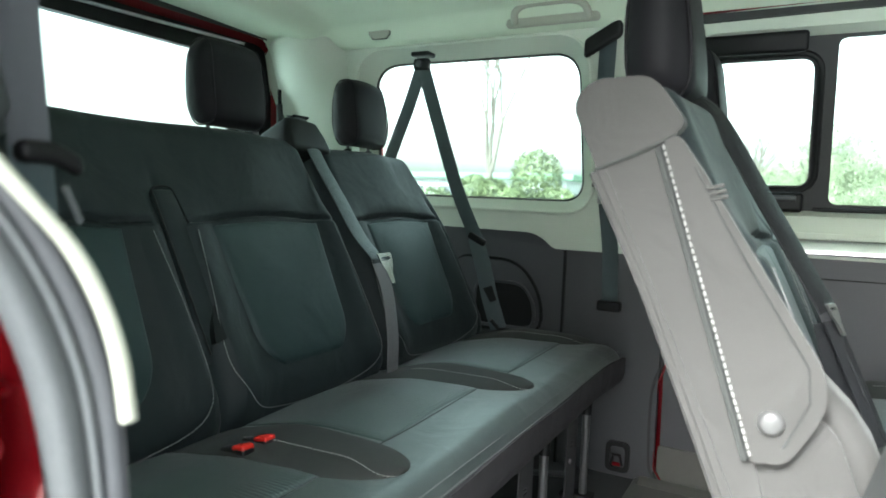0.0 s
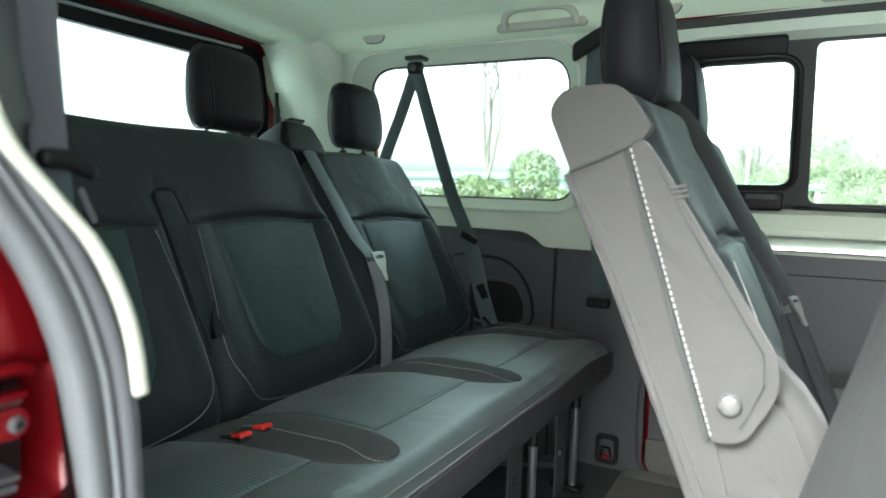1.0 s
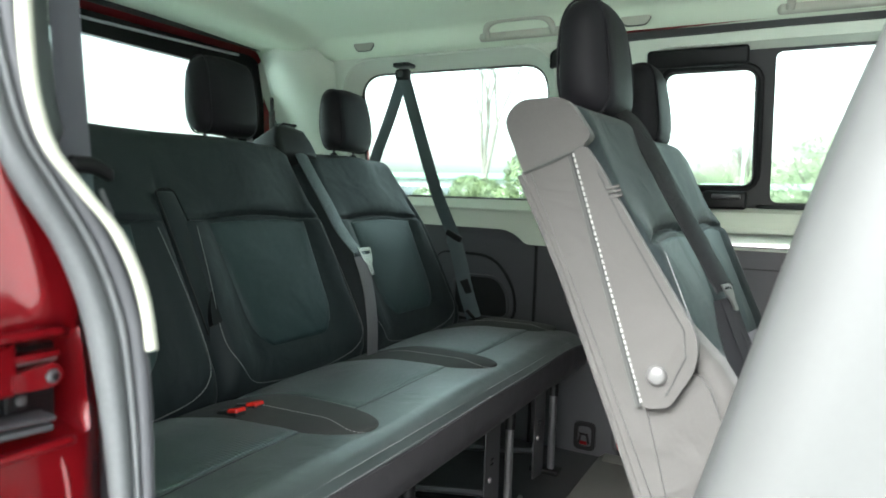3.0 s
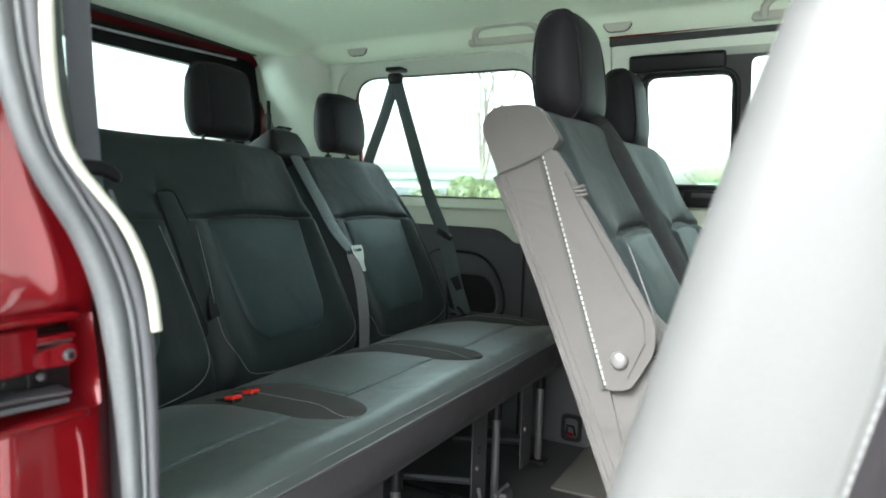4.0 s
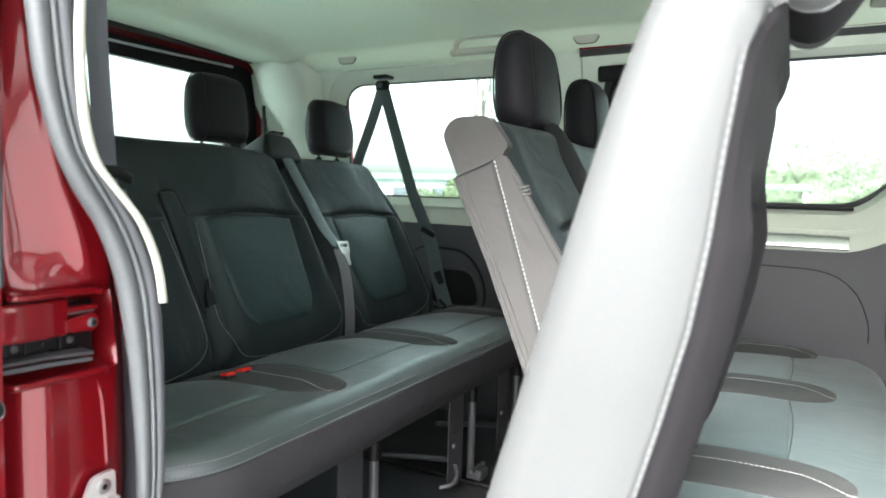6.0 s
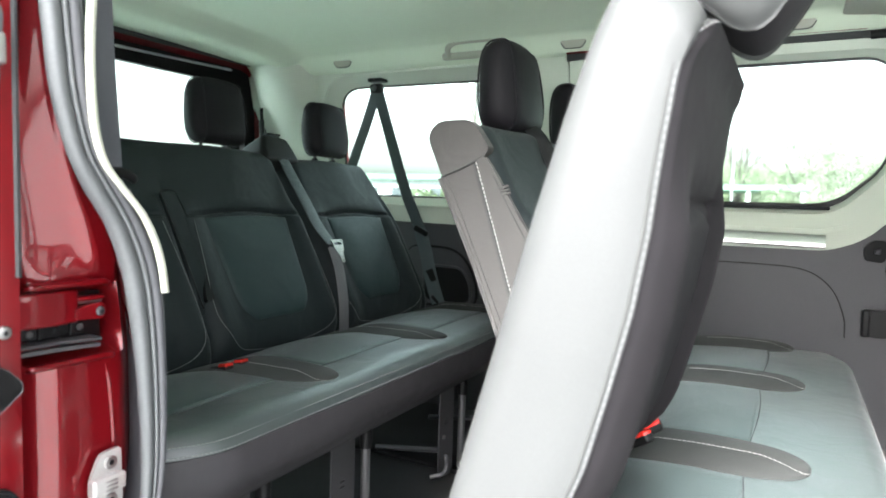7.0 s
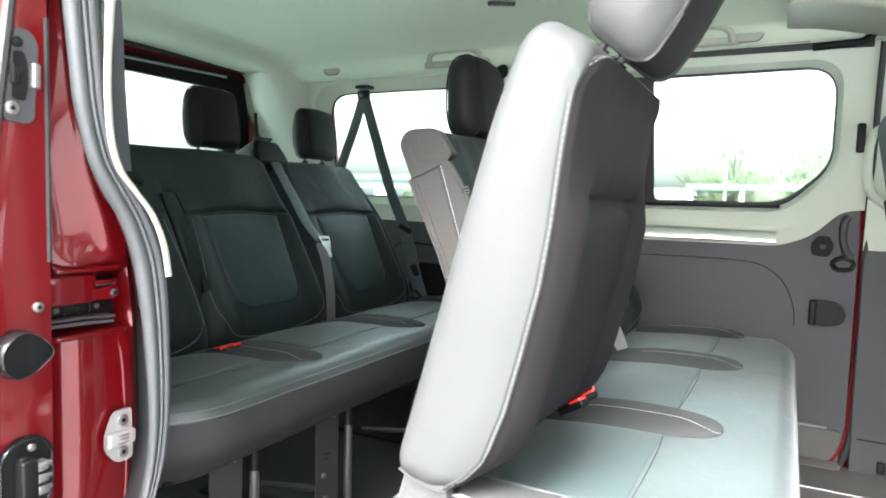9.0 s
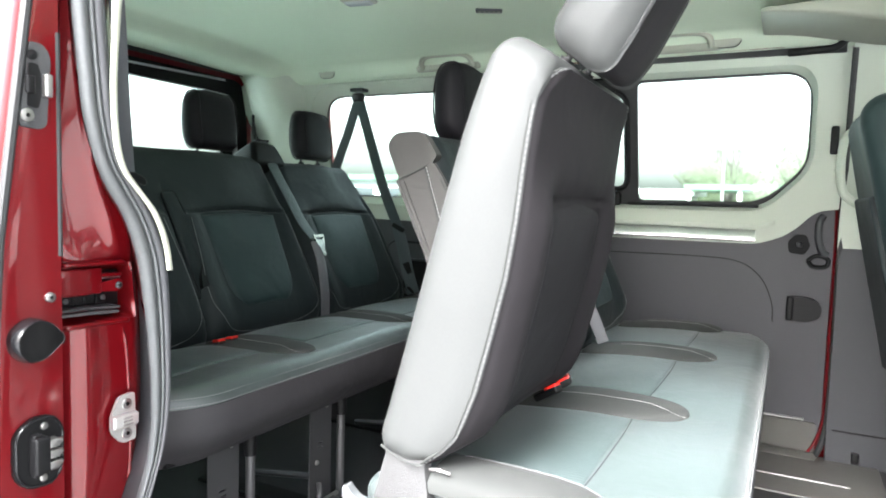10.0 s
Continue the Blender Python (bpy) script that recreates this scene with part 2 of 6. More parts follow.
def pillow(size, r, n=(4, 4, 4), k=3, warp=None, extra=((), (), ())):
    """A rounded block of that size about the origin, with n steps along each axis; warp(v) moves its points."""
    h = [s / 2 for s in size]
    r = min(r, *[a * 0.999 for a in h])
    ax = [axis_steps(h[i], r, n[i], k, extra[i]) for i in range(3)]
    bm = bmesh.new()
    seen = {}

    def vert(p):
        key = tuple(round(c, 5) for c in p)
        if key not in seen:
            q = [max(-(h[i] - r), min(h[i] - r, p[i])) for i in range(3)]
            d = Vector([p[i] - q[i] for i in range(3)])
            if d.length > 1e-9:
                d = d.normalized() * r
            v = Vector(q) + d
            seen[key] = bm.verts.new(warp(v) if warp else v)
        return seen[key]

    for i in range(3):
        j, l = (i + 1) % 3, (i + 2) % 3
        for s in (-1, 1):
            for a in range(len(ax[j]) - 1):
                for b in range(len(ax[l]) - 1):
                    quad = []
                    for da, db in ((0, 0), (1, 0), (1, 1), (0, 1)):
                        p = [0, 0, 0]
                        p[i], p[j], p[l] = s * h[i], ax[j][a + da], ax[l][b + db]
                        quad.append(vert(p))
                    if len(set(quad)) == 4:
                        try:
                            bm.faces.new(quad)
                        except ValueError:
                            pass
    return bm


def moved(bm, m):
    bm.transform(m)
    return bm


def block(size, at, r=0.004, rot=(0, 0, 0), k=2, n=(1, 1, 1)):
    return moved(pillow(size, r, n, k), pose(*at, *rot))


def joined(*bms):
    out = bmesh.new()
    for b in bms:
        me = bpy.data.meshes.new("tmp")
        b.to_mesh(me)
        b.free()
        out.from_mesh(me)
        bpy.data.meshes.remove(me)
    return out


def smooth_line(pts, steps=6):
    """A Catmull-Rom line through the points."""
    p = [Vector(a) for a in pts]
    if len(p) < 3:
        return p
    q = [p[0] * 2 - p[1]] + p + [p[-1] * 2 - p[-2]]
    out = []
    for i in range(1, len(q) - 2):
        a, b, c, d = q[i - 1:i + 3]
        for s in range(steps):
            t = s / steps
            out.append(0.5 * ((2 * b) + (c - a) * t + (2 * a - 5 * b + 4 * c - d) * t * t + (3 * b - a - 3 * c + d) * t ** 3))
    out.append(p[-1])
    return out


def loft(loops, closed=True, caps=True):
    bm = bmesh.new()
    rows = [[bm.verts.new(v) for v in lp] for lp in loops]
    for a, b in zip(rows, rows[1:]):
        m = len(a)
        for i in range(m if closed else m - 1):
            bm.faces.new((a[i], a[(i + 1) % m], b[(i + 1) % m], b[i]))
    if caps and closed:
        bm.faces.new(rows[0])
        bm.faces.new(rows[-1])
    return bm


def sweep(pts, profile, up=(0, 0, 1), caps=True, closed_profile=True):
    """The profile, a list of (side, up) offsets, carried along the line."""
    pts = [Vector(p) for p in pts]
    up = Vector(up)
    loops = []
    for i, p in enumerate(pts):
        d = (pts[min(i + 1, len(pts) - 1)] - pts[max(i - 1, 0)]).normalized()
        side = d.cross(up)
        side = side.normalized() if side.length > 1e-6 else Vector((1, 0, 0))
        v = side.cross(d).normalized()
        loops.append([p + side * a + v * b for a, b in profile])
    return loft(loops, closed_profile, caps)


def tube(pts, radius, sides=10, up=(0.31, 0.2, 0.93)):
    prof = [(radius * math.cos(2 * math.pi * i / sides), radius * math.sin(2 * math.pi * i / sides)) for i in range(sides)]
    return sweep(pts, prof, up)


def strap(pts, width, up, thick=0.0022):
    """Webbing: width across, its flat normal near up."""
    w, t = width / 2, thick / 2
    across = [-1.0, -0.8, -0.5, -0.2, 0.2, 0.5, 0.8, 1.0]
    bow = [0.07 * width * (1 - a * a) for a in across]
    prof = [(w * a, b - t) for a, b in zip(across, bow)] + [(w * a, b + t) for a, b in reversed(list(zip(across, bow)))]
    return sweep(pts, prof, up)


def disc(center, normal, radius, thick, sides=24, bevel=0.0):
    n = Vector(normal).normalized()
    a = n.orthogonal().normalized()
    b = n.cross(a)
    c = Vector(center)

    def ring(r, o):
        return [c + n * o + a * (r * math.cos(2 * math.pi * i / sides)) + b * (r * math.sin(2 * math.pi * i / sides)) for i in range(sides)]

    bv = bevel or thick * 0.3
    return loft([ring(radius, 0), ring(radius, thick - bv), ring(radius - bv * 0.4, thick - bv * 0.3), ring(radius - bv, thick)])


def rounded(points, radii, seg=6):
    """A closed outline with rounded corners, from (u, v) corners."""
    out = []
    m = len(points)
    if not hasattr(radii, "__len__"):
        radii = [radii] * m
    for i in range(m):
        p, a, b = Vector(points[i]), Vector(points[i - 1]), Vector(points[(i + 1) % m])
        r = radii[i]
        u, v = (a - p), (b - p)
        d = min(r, u.length * 0.49, v.length * 0.49)
        s, e = p + u.normalized() * d, p + v.normalized() * d
        for k in range(seg + 1):
            t = k / seg
            out.append(tuple(s * (1 - t) ** 2 + p * (2 * t * (1 - t)) + e * t * t))
    return out


def plate(outline, holes, thick, fn):
    """A flat sheet with holes, in (u, v), of that thickness, carried into the world by fn(u, v, w), w from 0 to thick."""
    bm = bmesh.new()
    edges = []
    for lp in [outline] + list(holes):
        lp = [p for i, p in enumerate(lp) if (Vector(p) - Vector(lp[i - 1])).length > 1e-5]
        vs = [bm.verts.new((u, v, 0)) for u, v in lp]
        edges += [bm.edges.new((vs[i], vs[(i + 1) % len(vs)])) for i in range(len(vs))]
    bmesh.ops.triangle_fill(bm, use_beauty=True, edges=edges)
    res = bmesh.ops.extrude_face_region(bm, geom=list(bm.faces))
    for g in res["geom"]:
        if isinstance(g, bmesh.types.BMVert):
            g.co.z = thick
    for v in bm.verts:
        v.co = fn(*v.co)
    return bm


def ring_band(outer, inner, fn_outer, fn_inner):
    """A band between two outlines with the same number of points."""
    a = [fn_outer(u, v) for u, v in outer]
    b = [fn_inner(u, v) for u, v in inner]
    return loft([a, b], True, False)


def stitches(line, gap=0.0075, length=0.005, r=0.0009, lift=0.0006, normal=(1, 0, 0)):
    """A row of short thread stitches along a line."""
    pts = [Vector(p) for p in line]
    n = Vector(normal).normalized()
    seg, total = [], 0.0
    for a, b in zip(pts, pts[1:]):
        seg.append((total, a, b))
        total += (b - a).length
    out = bmesh.new()
    s = 0.0
    j = 0
    while s + length < total:
        while j + 1 < len(seg) and seg[j + 1][0] <= s:
            j += 1
        t0, a, b = seg[j]
        d = (b - a).normalized()
        p = a + d * (s - t0) + n * lift
        side = d.cross(n).normalized() * r
        up = n * r
        vs = []
        for q in (p, p + d * length):
            vs.append([out.verts.new(q + side), out.verts.new(q + up), out.verts.new(q - side), out.verts.new(q - up * 0.6)])
        for i in range(4):
            out.faces.new((vs[0][i], vs[0][(i + 1) % 4], vs[1][(i + 1) % 4], vs[1][i]))
        out.faces.new(vs[0])
        out.faces.new(vs[1])
        s += gap
    return out


def ss(a, b, x):
    t = max(0.0, min(1.0, (x - a) / (b - a)))
    return t * t * (3 - 2 * t)


# ---- the van's shell ----
FLOOR, SEAT = 0.53, 0.955


def far_y(z):
    return 1.93 - max(0.0, z - 1.19) * 0.2167


def on_far(x, z, w=0.0):
    return Vector((x, far_y(z) + w, z))


def on_near(x, z, w=0.0):
    return Vector((x, 2.02 - far_y(z) + 0.06 - w, z))


# ground and floor
g = bmesh.new()
bmesh.ops.create_grid(g, x_segments=8, y_segments=8, size=400)
solid("ground", g, M_ASPHALT, "pale concrete car park reaching to the horizon", "ground", kind="structure")
solid("floor", block((4.0, 1.86, 0.04), (0.3, 1.02, FLOOR - 0.02), 0.006), M_FLOOR, "dark rubber floor of the van's cabin", "floor", kind="structure")

# headliner: cambered, lower at the back
prof = [(0.17, 1.78), (0.2, 1.815), (0.26, 1.85), (0.36, 1.878), (0.6, 1.897), (1.0, 1.905), (1.4, 1.897), (1.62, 1.882), (1.69, 1.868), (1.725, 1.858), (1.765, 1.818), (1.79, 1.806)]
xs = [-1.552, -1.5, -1.4, -1.34, -1.3, -1.27, -1.24, -1.2, -1.1, -0.8, -0.3, 0.3, 0.6, 0.78, 0.84, 0.9, 1.4, 2.0]
rows = []
for x in xs:
    dip = -0.042 * (1 - ss(-1.32, -1.22, x)) - 0.008 * (1 - ss(-1.6, -1.3, x)) - 0.02 * ss(0.78, 0.9, x)
    inner = [Vector((x, v.x, v.y + dip * ss(0.0, 0.1, min(v.x - 0.17, 1.79 - v.x)))) for v in smooth_line([Vector((p, q, 0)) for p, q in prof], 3)]
    flat = 1 - ss(-1.5, -1.3, x)
    for v in inner:
        v.z += flat * ss(0.2, 0.3, v.y) * (1 - ss(1.735, 1.785, v.y)) * (1.866 - 0.012 * ss(1.2, 1.8, v.y) - v.z)
    rows.append(inner + [Vector((v.x, v.y, v.z + 0.02)) for v in reversed(inner)])
solid("ceiling", loft(rows), M_LINER, "pale cream cloth headliner of the van", "ceiling", kind="structure", sharp=60)
solid("roof", block((4.3, 2.02, 0.03), (0.35, 1.02, 1.965), 0.012), M_RED, "dark red painted steel van roof", "roof", kind="structure")

# far side: quarter panel with its window
quarter = thing("wall_far", "cream upper and charcoal lower trim of the rear quarter", "wall", kind="structure")
hole_q = rounded([(-1.225, 1.305), (-0.405, 1.3), (-0.415, 1.8), (-1.205, 1.8)], [0.1, 0.1, 0.11, 0.13], 8)
part("upper_panel", plate([(-1.62, 1.185), (-0.2, 1.185), (-0.2, 1.83), (-1.62, 1.83)], [hole_q], 0.02, on_far), M_CREAM, quarter)
glass_q = rounded([(-1.175, 1.338), (-0.448, 1.335), (-0.455, 1.757), (-1.155, 1.76)], [0.07, 0.07, 0.08, 0.1], 8)
part("window_reveal", ring_band(hole_q, glass_q, lambda u, v: on_far(u, v, -0.004), lambda u, v: on_far(u, v, 0.045)), M_CREAM, quarter)
bead = [on_far(u, v, -0.004) for u, v in hole_q]
part("bezel_edge", tube(bead + bead[:1], 0.006, 8), M_CREAM, quarter)
low = [(-1.62, 0.5), (-0.2, 0.5), (-0.2, 1.188), (-0.535, 1.188), (-0.56, 1.215), (-0.6, 1.235), (-0.95, 1.24), (-1.62, 1.24)]
part("lower_panel", plate(rounded(low, [0, 0, 0, 0.02, 0.03, 0.03, 0, 0], 4), [], 0.02, lambda u, v, w: Vector((u, 1.922 - max(0, v - 1.19) * 0.2167 + w, v))), M_DARKTRIM, quarter, "charcoal moulded lower trim")
part("seam_rib", sweep([on_far(-0.49, z, -0.012) for z in (0.53, 0.8, 1.0, 1.188)], [(-0.004, -0.004), (0.004, -0.004), (0.004, 0.004), (-0.004, 0.004)], (0, 1, 0)), M_BLACK, quarter)
pk = rounded([(-0.86, 0.92), (-0.555, 0.92), (-0.56, 1.04), (-0.64, 1.145), (-0.86, 1.15)], [0.05, 0.08, 0.08, 0.09, 0.05], 6)
part("storage_rim", tube([Vector((u, 1.918, v)) for u, v in pk] + [Vector((pk[0][0], 1.918, pk[0][1]))], 0.006, 8), M_BLACK, quarter)
pk2 = rounded([(-0.78, 0.935), (-0.575, 0.935), (-0.58, 1.02), (-0.62, 1.075), (-0.78, 1.075)], [0.04, 0.05, 0.05, 0.05, 0.04], 6)
part("cup_recess", plate(pk2, [], 0.016, lambda u, v, w: Vector((u, 1.906 + w, v))), M_BLACK, quarter)
part("cup_rim", tube([Vector((u, 1.906, v)) for u, v in pk2] + [Vector((pk2[0][0], 1.906, pk2[0][1]))], 0.005, 8), M_DARKTRIM, quarter)
col = []
for z in (1.15, 1.3, 1.5, 1.65, 1.74, 1.8, 1.84):
    k = 0.035 + 0.09 * ss(1.6, 1.84, z)
    col.append([Vector((-1.23 - s * 0.34, far_y(z) + 0.012 - k * math.sin(math.pi * s) ** 0.6 * (1.1 - 0.35 * s), z)) for s in [i / 10 for i in range(11)]] + [Vector((-1.57, far_y(z) + 0.03, z)), Vector((-1.23, far_y(z) + 0.03, z))])
part("corner_pillar", loft(col), M_CREAM, quarter, "rounded cream corner pillar trim")
anchor = thing("wall_anchor", "small recessed floor anchor with a red tag on the side trim", "anchor", pose(-0.3, 1.9, 0.56))
part("surround", plate(rounded([(-0.335, 0.545), (-0.265, 0.545), (-0.265, 0.635), (-0.335, 0.635)], 0.02), [rounded([(-0.322, 0.558), (-0.278, 0.558), (-0.278, 0.622), (-0.322, 0.622)], 0.015)], 0.008, lambda u, v, w: Vector((u, 1.912 + w, v))), M_BLACK, anchor)
part("loop", tube([Vector((-0.315, 1.905, 0.57)), Vector((-0.31, 1.9, 0.6)), Vector((-0.29, 1.9, 0.6)), Vector((-0.285, 1.905, 0.57))], 0.005), M_BLACK, anchor)
part("tag", block((0.024, 0.004, 0.012), (-0.3, 1.902, 0.572), 0.002), M_RED, anchor, "dark red plastic tag")

skin_holes = [rounded([(-1.18, 1.33), (-0.44, 1.33), (-0.45, 1.765), (-1.16, 1.765)], 0.08, 8), rounded([(-0.14, 1.33), (0.58, 1.33), (0.71, 1.455), (0.71, 1.755), (-0.14, 1.755)], 0.06, 8), rounded([(1.2, 1.12), (2.15, 1.12), (1.98, 1.79), (1.2, 1.79)], 0.06)]
part("outer_skin", plate([(-1.66, 0.4), (2.22, 0.4), (2.22, 1.96), (-1.66, 1.96)], skin_holes, 0.01, lambda u, v, w: on_far(u, v, 0.062 + w)), M_RED, quarter, "dark red painted outer skin")
win = thing("window_1", "fixed rear quarter window with green tinted glass", "window", kind="structure")
part("pane", plate(glass_q, [], 0.004, lambda u, v, w: on_far(u, v, 0.05 + w)), M_GLASS, win).visible_shadow = False
edge = [on_far(u, v, 0.047) for u, v in glass_q]
part("rubber_edge", tube(edge + edge[:1], 0.005, 8), M_BLACKRUBBER, win)

# far side: sliding door with its sliding window
door = thing("sliding_door_far", "closed sliding side door with cream upper trim and charcoal lower panel", "door", pose(0.3, 1.93, 0.5))
opening = rounded([(-0.145, 1.318), (0.585, 1.318), (0.718, 1.455), (0.715, 1.765), (-0.15, 1.765)], [0.07, 0.06, 0.06, 0.09, 0.07], 8)
cream = rounded([(-0.195, 1.212), (0.57, 1.212), (0.66, 1.245), (0.735, 1.325), (0.795, 1.332), (0.795, 1.815), (-0.195, 1.815)], [0.0, 0.03, 0.05, 0.03, 0, 0, 0], 5)
part("upper_panel", plate(cream, [opening], 0.02, lambda u, v, w: on_far(u, v, w - 0.006)), M_CREAM, door)
inner_edge = rounded([(-0.13, 1.332), (0.578, 1.332), (0.705, 1.46), (0.702, 1.75), (-0.135, 1.75)], [0.07, 0.06, 0.06, 0.09, 0.07], 8)
part("window_reveal", ring_band(opening, inner_edge, lambda u, v: on_far(u, v, -0.01), lambda u, v: on_far(u, v, 0.02)), M_CREAM, door)
lowd = rounded([(-0.185, 0.56), (-0.13, 0.49), (0.73, 0.49), (0.788, 0.58), (0.788, 1.34), (0.7, 1.34), (0.66, 1.25), (-0.19, 1.25)], [0.06, 0.05, 0.06, 0.06, 0, 0.03, 0.03, 0], 6)
part("lower_panel", plate(lowd, [], 0.02, lambda u, v, w: Vector((u, 1.93 - max(0, v - 1.19) * 0.2167 + w + 0.004, v))), M_DOORTRIM, door, "moulded lower door trim in charcoal lightened as if lit")
swell = [on_far(x, z, -0.0085) for x, z in ((-0.15, 1.158), (0.15, 1.16), (0.4, 1.161), (0.52, 1.15), (0.59, 1.1), (0.625, 1.02), (0.63, 0.96))]
part("pressed_line", tube(smooth_line(swell, 6), 0.0016, 8), M_BLACK, door)
panel_s = rounded([(-0.16, 0.9), (0.622, 0.9), (0.618, 1.02), (0.56, 1.12), (0.47, 1.15), (-0.16, 1.152)], [0.05, 0.05, 0.08, 0.08, 0.05, 0.02], 6)
part("raised_panel", plate(panel_s, [], 0.01, lambda u, v, w: Vector((u, 1.923 + w, v))), M_DOORTRIM, door)
# Steel strip in place of the highlight along the door's lower crease.
part("crease_highlight", block((0.72, 0.014, 0.006), (0.38, 1.927, 0.65), 0.0025), M_STEEL, door, "bright strip standing in for the highlight on a crease")
part("kick_panel", plate(rounded([(-0.19, 0.5), (0.775, 0.5), (0.775, 0.643), (-0.19, 0.643)], [0.05, 0.06, 0.01, 0.01], 5), [], 0.008, lambda u, v, w: Vector((u, 1.9255 + w, v))), M_SILL, door, "taupe kick panel")
part("chrome_strip", sweep([on_far(x, 1.239 + 0.002 * math.sin(x * 6), -0.008) for x in [0.03 + 0.535 * i / 16 for i in range(17)]], [(-0.01, -0.019), (0.013, -0.019), (0.017, -0.015), (0.012, 0.015), (0.008, 0.019), (-0.01, 0.019)], (0, 0, 1)), M_CHROME, door, "bright satin metal trim strip")
part("strip_shelf", sweep([on_far(-0.19, 1.272, -0.012), on_far(0.3, 1.27, -0.012), on_far(0.55, 1.268, -0.012), on_far(0.62, 1.285, -0.01)], [(-0.006, -0.012), (0.006, -0.012), (0.006, 0.012), (-0.006, 0.012)], (0, -1, 0)), M_CREAM, door)
redline = [on_far(0.79, 1.33, -0.004), on_far(0.794, 1.1, -0.004), on_far(0.794, 0.75, -0.004), on_far(0.79, 0.64, -0.004), on_far(0.765, 0.56, -0.004), on_far(0.72, 0.5, -0.004)]
part("painted_edge", tube(smooth_line(redline, 6), 0.005, 8), M_RED, door, "dark red painted door edge")
redline2 = [on_far(-0.178, 0.92, -0.004), on_far(-0.182, 0.88, -0.004), on_far(-0.203, 0.79, -0.004), on_far(-0.201, 0.6, -0.004), on_far(-0.185, 0.555, -0.004), on_far(-0.15, 0.51, -0.004)]
part("painted_rear_edge", tube(smooth_line(redline2, 6), 0.0035, 8), M_RED, door, "dark red painted door edge")
part("rear_seal", tube([p + Vector((-0.013, 0.002, -0.004)) for p in smooth_line(redline2, 6)], 0.0075, 8), M_BLACKRUBBER, door, "black rubber door seal")
lock = part("lock_plate", plate(rounded([(0.665, 1.19), (0.71, 1.185), (0.725, 1.215), (0.712, 1.25), (0.68, 1.25), (0.66, 1.225)], 0.01), [], 0.01, lambda u, v, w: on_far(u, v, w - 0.018)), M_BLACK, door)
part("knob", block((0.016, 0.02, 0.016), (0.694, 1.905, 1.218), 0.005), M_DARKTRIM, lock)
part("pull_loop", tube(smooth_line([(0.72, 1.91, 1.168), (0.745, 1.905, 1.185), (0.775, 1.905, 1.175), (0.77, 1.905, 1.152), (0.735, 1.905, 1.15), (0.72, 1.91, 1.168)], 5), 0.007, 8), M_BLACK, door)
part("grip", tube(smooth_line([(0.755, 1.905, 1.31), (0.745, 1.895, 1.29), (0.745, 1.892, 1.24), (0.757, 1.895, 1.2), (0.77, 1.905, 1.19)], 5), 0.011, 10), M_DARKTRIM, door)
spk = part("catch_cover", plate(rounded([(0.672, 0.975), (0.72, 0.97), (0.765, 0.985), (0.768, 1.025), (0.74, 1.05), (0.672, 1.05)], [0.01, 0.02, 0.02, 0.025, 0.02, 0.01], 5), [], 0.028, lambda u, v, w: Vector((u, 1.9 + w, v))), M_BLACK, door)
part("cover_lip", block((0.02, 0.02, 0.078), (0.678, 1.898, 1.012), 0.006), M_BLACK, spk)
# sliding window in the door
part("frame_front", plate(inner_edge, [rounded([(0.183, 1.35), (0.575, 1.35), (0.7, 1.464), (0.697, 1.744), (0.178, 1.742)], [0.02, 0.06, 0.06, 0.08, 0.02], 8), rounded([(-0.095, 1.395), (0.135, 1.395), (0.13, 1.7), (-0.098, 1.7)], [0.03, 0.03, 0.03, 0.03], 8)], 0.012, lambda u, v, w: on_far(u, v, 0.02 + w)), M_BLACKRUBBER, door, "black window frame with a sliding pane")
sashline = rounded([(-0.108, 1.383), (0.15, 1.383), (0.145, 1.712), (-0.11, 1.712)], [0.045, 0.05, 0.05, 0.045], 8)
sash = [on_far(u, v, 0.014) for u, v in sashline]
part("sash", tube(sash + sash[:1], 0.008, 8), M_BLACK, door)
part("pane_front", plate(rounded([(0.17, 1.345), (0.576, 1.345), (0.7, 1.465), (0.697, 1.745), (0.168, 1.745)], 0.03), [], 0.004, lambda u, v, w: on_far(u, v, 0.036 + w)), M_GLASS, door).visible_shadow = False
part("pane_rear", plate(rounded([(-0.105, 1.385), (0.15, 1.385), (0.148, 1.71), (-0.107, 1.71)], 0.03), [], 0.004, lambda u, v, w: on_far(u, v, 0.026 + w)), M_GLASS, door).visible_shadow = False
part("header_bar", block((0.26, 0.03, 0.05), (-0.015, far_y(1.735) - 0.004, 1.735), 0.01, (12, 0, 0)), M_BLACK, door)
latch = part("pane_latch", block((0.115, 0.03, 0.05), (0.07, far_y(1.35) - 0.006, 1.352), 0.01), M_BLACK, door)
part("latch_tab", block((0.075, 0.014, 0.014), (0.075, far_y(1.36) - 0.026, 1.362), 0.005), M_DARKTRIM, latch)
part("lower_track", block((0.42, 0.014, 0.01), (0.36, far_y(1.335) - 0.0, 1.336), 0.004), M_BLACK, door)

rail = thing("door_rail", "black and red sliding door track along the roof edge", "rail", pose(0.3, 1.8, 1.8))
part("track", sweep([(-0.2, 1.792, 1.8), (0.2, 1.792, 1.805), (0.62, 1.792, 1.803), (0.78, 1.792, 1.8)], [(-0.012, -0.011), (0.012, -0.011), (0.012, 0.011), (-0.012, 0.011)], (0, 0, 1)), M_BLACKRUBBER, rail)
part("painted_lip", sweep([(-0.2, 1.776, 1.812), (0.2, 1.776, 1.818), (0.62, 1.776, 1.816)], [(-0.004, -0.004), (0.004, -0.004), (0.004, 0.004), (-0.004, 0.004)], (0, 0, 1)), M_RED, rail, "dark red painted lip")
